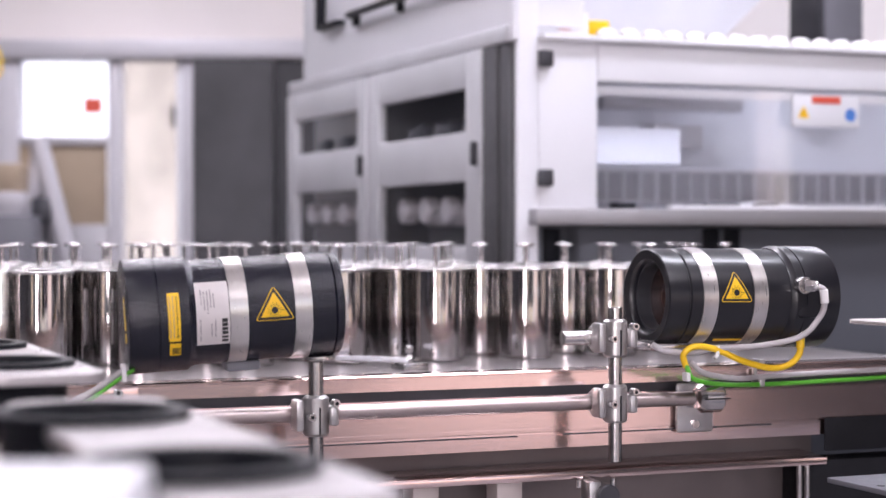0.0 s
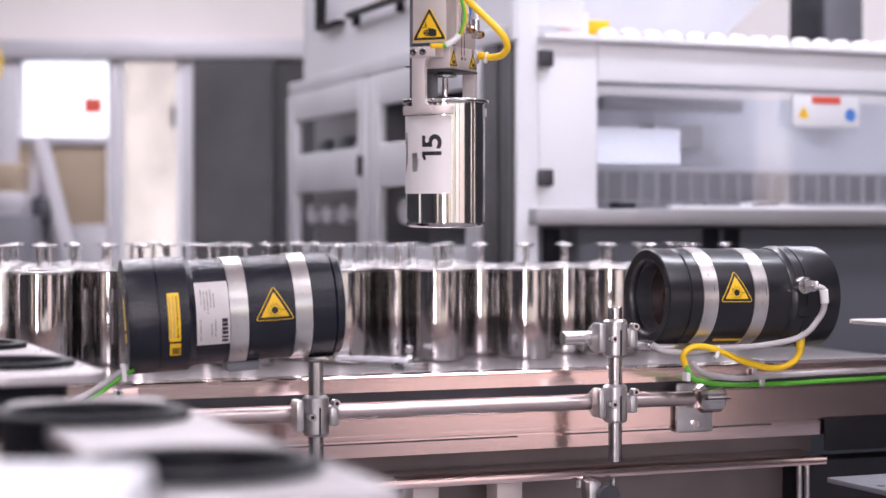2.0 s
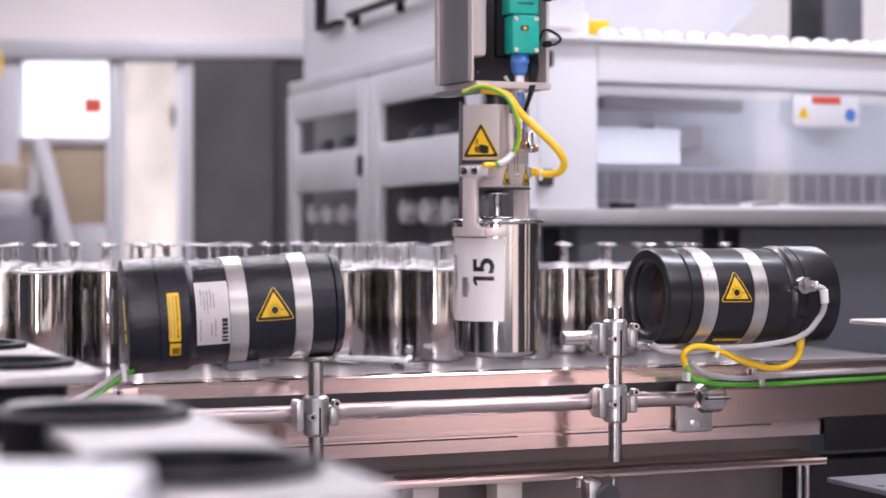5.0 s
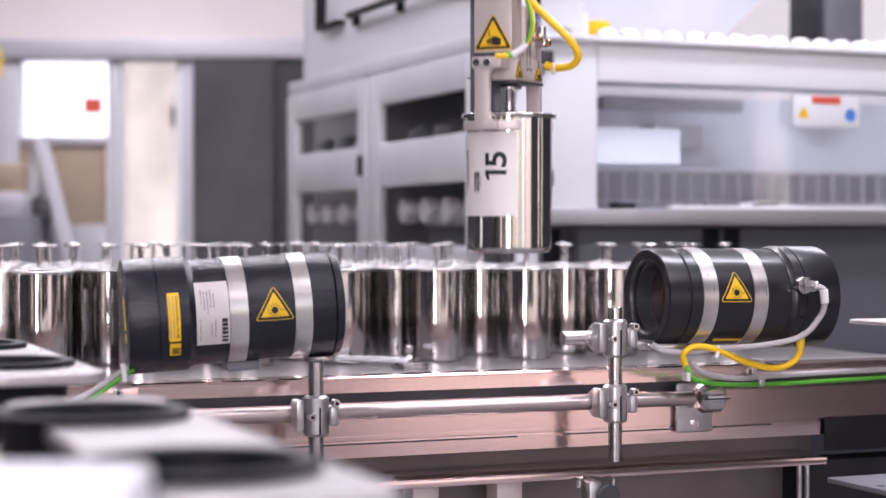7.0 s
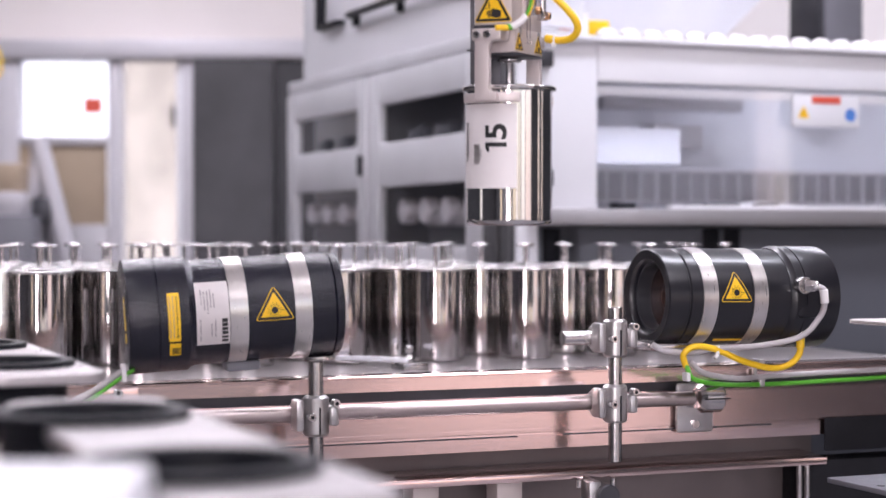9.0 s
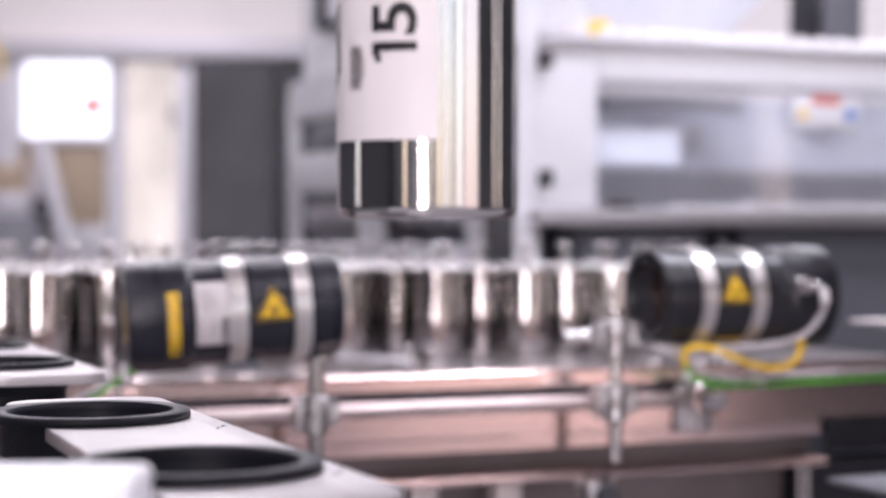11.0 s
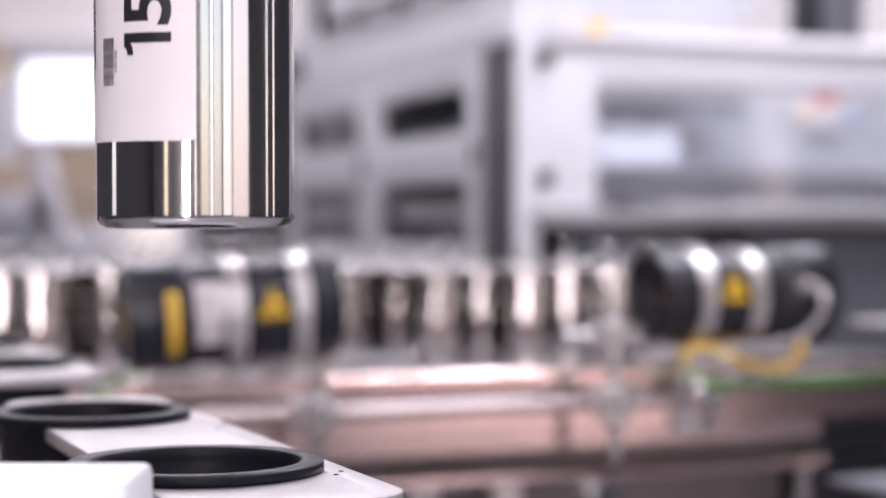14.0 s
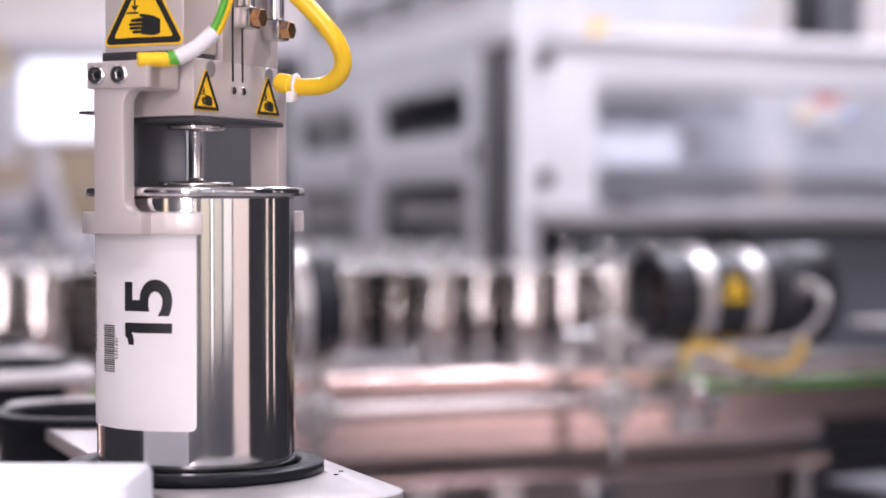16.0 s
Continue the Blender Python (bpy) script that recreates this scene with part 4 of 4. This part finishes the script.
# dark board close behind the door openings, the interior's shade as its colour
part("body", box(0.12, 0.19, 0.02, 1.9, 0.3, 1.66, 0.004), CLAD, cab, "dark board in place of the shaded interior")
part("top_panel", box(-0.01, 0.19, 0.0, 1.62, 1.70, 2.6, 0.006), WHITEPAINT, cab, "white upper cladding")
part("top_rail", box(-0.02, 0.12, 0.0, 1.75, 1.662, 1.70, 0.004), DOORALU, cab)
part("corner_post", box(0.0, 0.055, -0.02, -0.002, 0.3, 2.6, 0.003), WHITEPAINT, cab)
part("corner_return", box(-0.012, 0.0, -0.02, 0.004, 1.664, 2.6, 0.003), WHITEPAINT, cab)
part("dark_post", box(-0.012, 0.04, 0.0, 0.058, 0.3, 1.66, 0.004), CONCRETE, cab)
part("dark_post", box(-0.02, 0.04, 0.061, 0.143, 0.3, 1.66, 0.004), CONCRETE, cab)
part("lower_panel", box(-0.008, 0.04, 0.145, 1.76, 0.3, 1.13, 0.004), GREYPAINT, cab)
rail = part("black_rail", box(-0.052, -0.03, 0.2, 1.09, 1.838, 1.856, 0.004), RUBBER, cab, "black guide rail")
for y in (0.3, 0.7, 1.065):
    part("rail_holder", box(-0.03, -0.0105, y, y + 0.025, 1.815, 1.865, 0.003), RUBBER, rail)
part("rail_hook", box(-0.04, -0.012, 1.38, 1.41, 1.835, 1.96, 0.004), RUBBER, rail)
part("rail_hook_foot", box(-0.04, -0.012, 1.2, 1.38, 1.835, 1.85, 0.004), RUBBER, rail)
for y0, y1, near, far in ((0.145, 0.942, 0.096, 0.071), (0.985, 1.749, 0.07, 0.087)):
    d = part("door", box(-0.025, 0.0, y0, y0 + near, 1.12, 1.658, 0.004), DOORALU, cab, "aluminium framed door")
    part("stile", box(-0.025, 0.0, y1 - far, y1, 1.12, 1.658, 0.004), DOORALU, d)
    for z0, z1 in ((1.567, 1.658), (1.334, 1.458), (1.12, 1.17)):
        part("rail", box(-0.0245, 0.0, y0 + near, y1 - far, z0, z1, 0.003), DOORALU, d)
    part("handle", box(-0.042, -0.026, y0 + 0.012, y0 + 0.030, 1.37, 1.43, 0.004), DARKMETAL, d)
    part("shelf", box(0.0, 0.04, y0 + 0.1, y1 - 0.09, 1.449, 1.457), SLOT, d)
    for k in range(4):
        yy = y0 + 0.17 + 0.158 * k
        part("roller", lathe([(0, 0), (0.024, 0.0), (0.034, 0.004), (0.036, 0.012), (0.036, 0.04), (0, 0.04)], 24, Matrix.Translation((0.012, yy, 1.265)) @ Matrix.Rotation(radians(90), 4, "Y")), FRAME, d)
    for k in range(3):
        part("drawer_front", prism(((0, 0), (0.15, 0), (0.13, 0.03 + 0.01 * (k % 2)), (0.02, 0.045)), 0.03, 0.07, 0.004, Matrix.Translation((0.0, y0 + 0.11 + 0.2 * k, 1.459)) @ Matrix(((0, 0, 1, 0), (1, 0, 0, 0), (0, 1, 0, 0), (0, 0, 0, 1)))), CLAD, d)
part("mullion", box(-0.02, 0.02, 0.942, 0.985, 1.12, 1.658, 0.003), FRAME, cab)

mac = thing("guarded_machine", MAC, "white framed machine with clear guard and cups on top", "machine")
part("post", box(0.055, 0.215, -0.02, 0.12, 1.235, 1.67, 0.006), WHITEPAINT, mac, "white corner post")
for z in (1.335, 1.62):
    part("hinge", box(0.052, 0.085, -0.045, -0.021, z - 0.02, z + 0.02, 0.004), DARKMETAL, mac)
part("top_beam", box(0.215, 2.3, -0.02, 0.10, 1.572, 1.665, 0.006), WHITEPAINT, mac)
part("ledge", box(0.055, 2.3, -0.05, 0.12, 1.667, 1.680, 0.003), WHITEPAINT, mac)
part("shelf", box(0.03, 2.3, -0.06, 0.65, 1.222, 1.262, 0.004), GREYALU, mac, "grey steel shelf")
part("base", box(0.06, 2.3, 0.02, 0.7, 0.0, 1.22, 0.004), CLAD, mac, "grey base cladding")
part("guard", box(0.215, 2.3, 0.0, 0.006, 1.264, 1.572), PANE, mac, "clear guard panel").visible_shadow = False
part("rear_wall", box(0.215, 2.3, 0.66, 0.69, 1.262, 1.60), FROST, mac)
part("basket_rail", box(0.23, 2.3, 0.40, 0.412, 1.37, 1.380, 0.002), FRAME, mac)
part("basket_rail", box(0.23, 2.3, 0.40, 0.412, 1.285, 1.293, 0.002), FRAME, mac)
part("basket_back", box(0.42, 2.3, 0.47, 0.475, 1.28, 1.378), GREYALU, mac, "grey sheet behind the wire basket")
for k in range(34):
    part("basket_wire", box(0.25 + 0.052 * k, 0.2545 + 0.052 * k, 0.40, 0.408, 1.264, 1.370), FRAME, mac)
part("inner_panel", box(0.222, 0.50, 0.075, 0.085, 1.375, 1.468, 0.003), FROST, mac, "white sheet behind the guard")
part("carriage", box(0.66, 0.82, 0.5, 0.6, 1.44, 1.51, 0.006), FRAME, mac)
part("dark_bar", box(0.5, 0.95, 0.5, 0.54, 1.55, 1.585, 0.004), FRAME, mac)
part("hanging_lead", hose(((0.62, 0.2, 1.268), (0.7, 0.16, 1.273), (0.78, 0.15, 1.280), (0.86, 0.2, 1.276), (0.95, 0.2, 1.268)), 0.006, 8), WHITEPLASTIC, mac)
part("grey_lead", hose(((0.3, 0.45, 1.57), (0.36, 0.42, 1.5), (0.42, 0.4, 1.42), (0.47, 0.4, 1.40)), 0.006, 8), GREYCABLE, mac)
for u0, u1 in ((0.30, 0.36), (0.56, 0.66), (0.72, 0.78)):
    part("black_block", box(u0, u1, 0.05, 0.09, 1.2645, 1.280, 0.003), RUBBER, mac)
part("tray_edge", box(0.4, 2.3, -0.055, -0.02, 1.262, 1.272, 0.002), WHITEPAINT, mac)
part("black_foot", box(0.45, 0.49, -0.05, -0.02, 1.262, 1.275, 0.002), RUBBER, mac)
for u in (0.085, 0.532, 0.592):
    part("black_slot", box(u, u + 0.045, 0.01, 0.022, 1.10, 1.215, 0.003), RUBBER, mac)
sg = part("sign", box(0.765, 0.965, -0.036, -0.0225, 1.475, 1.555, 0.003), WHITEPAINT, mac, "white safety notice with red bar")
part("red_bar", box(0.82, 0.905, -0.0385, -0.0365, 1.535, 1.553), RED, sg)
part("symbol", sheet([triangle(0.036, 0.003)], 0), YELLOW, sg, m=Matrix.Translation((0.795, -0.0368, 1.507)) @ FRONT)
part("symbol", sheet([[(0.017 * math.cos(radians(a)), 0.017 * math.sin(radians(a))) for a in range(0, 360, 20)]], 0), BLUE, sg, m=Matrix.Translation((0.937, -0.0368, 1.507)) @ FRONT)
cup0 = None
for k in range(18):
    mm = MAC @ pose(0.25 + 0.062 * k, 0.0, 1.6805)
    if cup0 is None:
        cup0 = thing("white_cup", mm, "small white plastic cup upside down on the ledge", "cup", "white cups")
        part("shell", lathe([(0.026, 0), (0.028, 0.001), (0.024, 0.016), (0.014, 0.023), (0, 0.025)], 20), WHITEPLASTIC, cup0)
    else:
        copy_thing(cup0, mm)
bx = thing("label_box", MAC @ pose(0.15, 0.06, 1.6805), "white carton with a red printed band on the ledge", "box")
part("carton", box(-0.07, 0.06, -0.04, 0.06, 0.0, 0.062, 0.003), WHITEPLASTIC, bx)
part("red_band", box(-0.05, 0.01, -0.0425, -0.0405, 0.018, 0.04), RED, bx)
hop = thing("parts_hopper", MAC @ pose(0.52, 0.35, 1.6805), "translucent plastic hopper on the machine", "hopper")
part("bin", prism([(-0.28, 0.09), (-0.16, 0.0), (0.16, 0.0), (0.33, 0.16), (0.33, 0.5), (-0.28, 0.5)], -0.12, 0.12, 0.008, FRONT), FROST, hop)
part("fill", box(-0.27, -0.14, -0.124, -0.1, 0.03, 0.075, 0.01), YELLOW, hop, "yellow parts in the bin")
tw = thing("dark_cabinet", MAC @ pose(1.19, 0.5, 1.6805), "dark grey control cabinet on the machine", "cabinet")
part("body", box(-0.02, 0.13, -0.06, 0.1, 0.0, 0.9, 0.006), DARKMETAL, tw)
part("door", box(-0.01, 0.12, -0.072, -0.061, 0.02, 0.88, 0.004), GREYPAINT, tw)
# bent frame in the far left of the hall
st = thing("tripod_stand", pose(-1.76, 7.6, 0), "grey machine stand with slanting struts", "stand")
part("strut", rod((-0.25, 0, 0), (0.02, 0, 1.62), 0.035, 12), FRAME, st)
part("strut", rod((0.42, 0, 0.0), (0.0, 0, 1.62), 0.045, 12), FRAME, st)
part("strut", rod((0.1, 0.4, 0), (0.01, 0.05, 1.6), 0.035, 12), FRAME, st)
part("head", box(-0.02, 0.07, -0.06, 0.08, 1.25, 1.36, 0.02), DARKMETAL, st)

cr = thing("storage_crate", pose(-1.93, 7.5, 0), "pale tan crate on a grey trolley", "crate")
part("crate", box(-0.02, 0.14, -0.1, 0.1, 1.38, 1.5, 0.01), TAN, cr)
part("trolley", box(-0.22, 0.2, -0.15, 0.15, 0.0, 1.28, 0.01), GREYPAINT, cr)
part("rack", box(-0.04, 0.16, -0.12, 0.12, 1.281, 1.379, 0.006), FRAME, cr)
part("orange_tag", box(-0.03, 0.03, -0.158, -0.151, 1.18, 1.26), RED, cr)
hk = thing("yellow_sling", pose(-2.05, 8.0, 0), "yellow lifting sling hanging from the ceiling", "sling")
part("loop", hose(((-0.05, 0, 2.05), (0.0, 0, 2.06), (0.03, 0, 2.0), (0.025, 0, 1.93), (-0.03, 0, 1.9), (-0.06, 0, 1.95), (-0.05, 0, 2.05)), 0.008, 8), HOSE, hk)
part("strap", rod((-0.05, 0, 2.05), (-0.05, 0, 3.5), 0.012, 8), HOSE, hk)

focus_mark = new("focus_mark")
focus_mark.empty_display_size = 0.02
cam.data.dof.focus_object = focus_mark


# ---- what moves ----
# seconds, x and y of the can's axis, height of its rim
STOPS = [(0, -0.8061, 2.8300, 1.3850),
         (0.2, -0.6484, 2.7800, 1.3850),
         (0.4, -0.4922, 2.7150, 1.3850),
         (0.5, -0.4150, 2.6800, 1.3850),
         (0.6, -0.3413, 2.6450, 1.3850),
         (0.7, -0.2639, 2.6050, 1.3850),
         (0.8, -0.1911, 2.5650, 1.3845),
         (0.9, -0.1291, 2.5330, 1.3842),
         (1, -0.0775, 2.5030, 1.3840),
         (1.1, -0.0454, 2.4700, 1.3835),
         (1.2, -0.0212, 2.4300, 1.3830),
         (1.3, -0.0109, 2.4100, 1.3828),
         (1.5, 0.0023, 2.3900, 1.3827),
         (2.05, 0.0031, 2.3900, 1.3827),
         (2.5, 0.0031, 2.3900, 1.3488),
         (3, 0.0046, 2.3900, 1.2617),
         (3.25, 0.0046, 2.3900, 1.2334),
         (3.5, 0.0046, 2.3900, 1.2254),
         (4.2, 0.0046, 2.3900, 1.2254),
         (5.3, 0.0831, 2.2030, 1.2180),
         (6, 0.0831, 2.2030, 1.2180),
         (6.3, 0.0831, 2.2030, 1.2348),
         (6.5, 0.0831, 2.2030, 1.2640),
         (7, 0.0831, 2.2030, 1.3507),
         (7.25, 0.0831, 2.2030, 1.3790),
         (7.5, 0.0831, 2.2030, 1.3848),
         (9.05, 0.0831, 2.2030, 1.3848),
         (9.2, 0.0754, 2.1850, 1.3848),
         (10.2, 0.0160, 1.6000, 1.3840),
         (11, -0.0099, 1.0600, 1.3830),
         (11.3, -0.0087, 1.0350, 1.3835),
         (12, -0.0080, 1.0350, 1.3835),
         (12.3, -0.0113, 1.0300, 1.3835),
         (12.5, -0.0225, 1.0240, 1.3835),
         (13, -0.1115, 0.9850, 1.3830),
         (13.2, -0.1308, 0.9680, 1.3825),
         (13.5, -0.1359, 0.9620, 1.3825),
         (13.8, -0.1359, 0.9620, 1.3823),
         (14, -0.1359, 0.9620, 1.3770),
         (14.4, -0.1356, 0.9620, 1.3210),
         (14.5, -0.1356, 0.9620, 1.3085),
         (14.8, -0.1356, 0.9620, 1.2595),
         (15, -0.1356, 0.9620, 1.2322),
         (15.15, -0.1356, 0.9620, 1.2272),
         (15.5, -0.1356, 0.9620, 1.2266),
         (16, -0.1356, 0.9620, 1.2257)]


def motions():
    walk(focus_mark, [(t, pose(0, y, 1.1)) for t, y in ((0, 2.48), (9.2, 2.48), (10.2, 1.85), (11, 1.32), (11.5, 1.18), (12.1, 1.12), (12.5, 0.98), (13, 0.95), (16, 0.95))])
    walk(can, [(t, pose(x, y, z, 1.1) @ pose(0, 0, -CAN_H)) for t, x, y, z in STOPS])
    walk(head, [(t, pose(x, y, z - (0.0033 if t > 14.9 else 0), 1.1) @ pose(0, 0, 0, 0, 0, -25)) for t, x, y, z in STOPS])


motions()
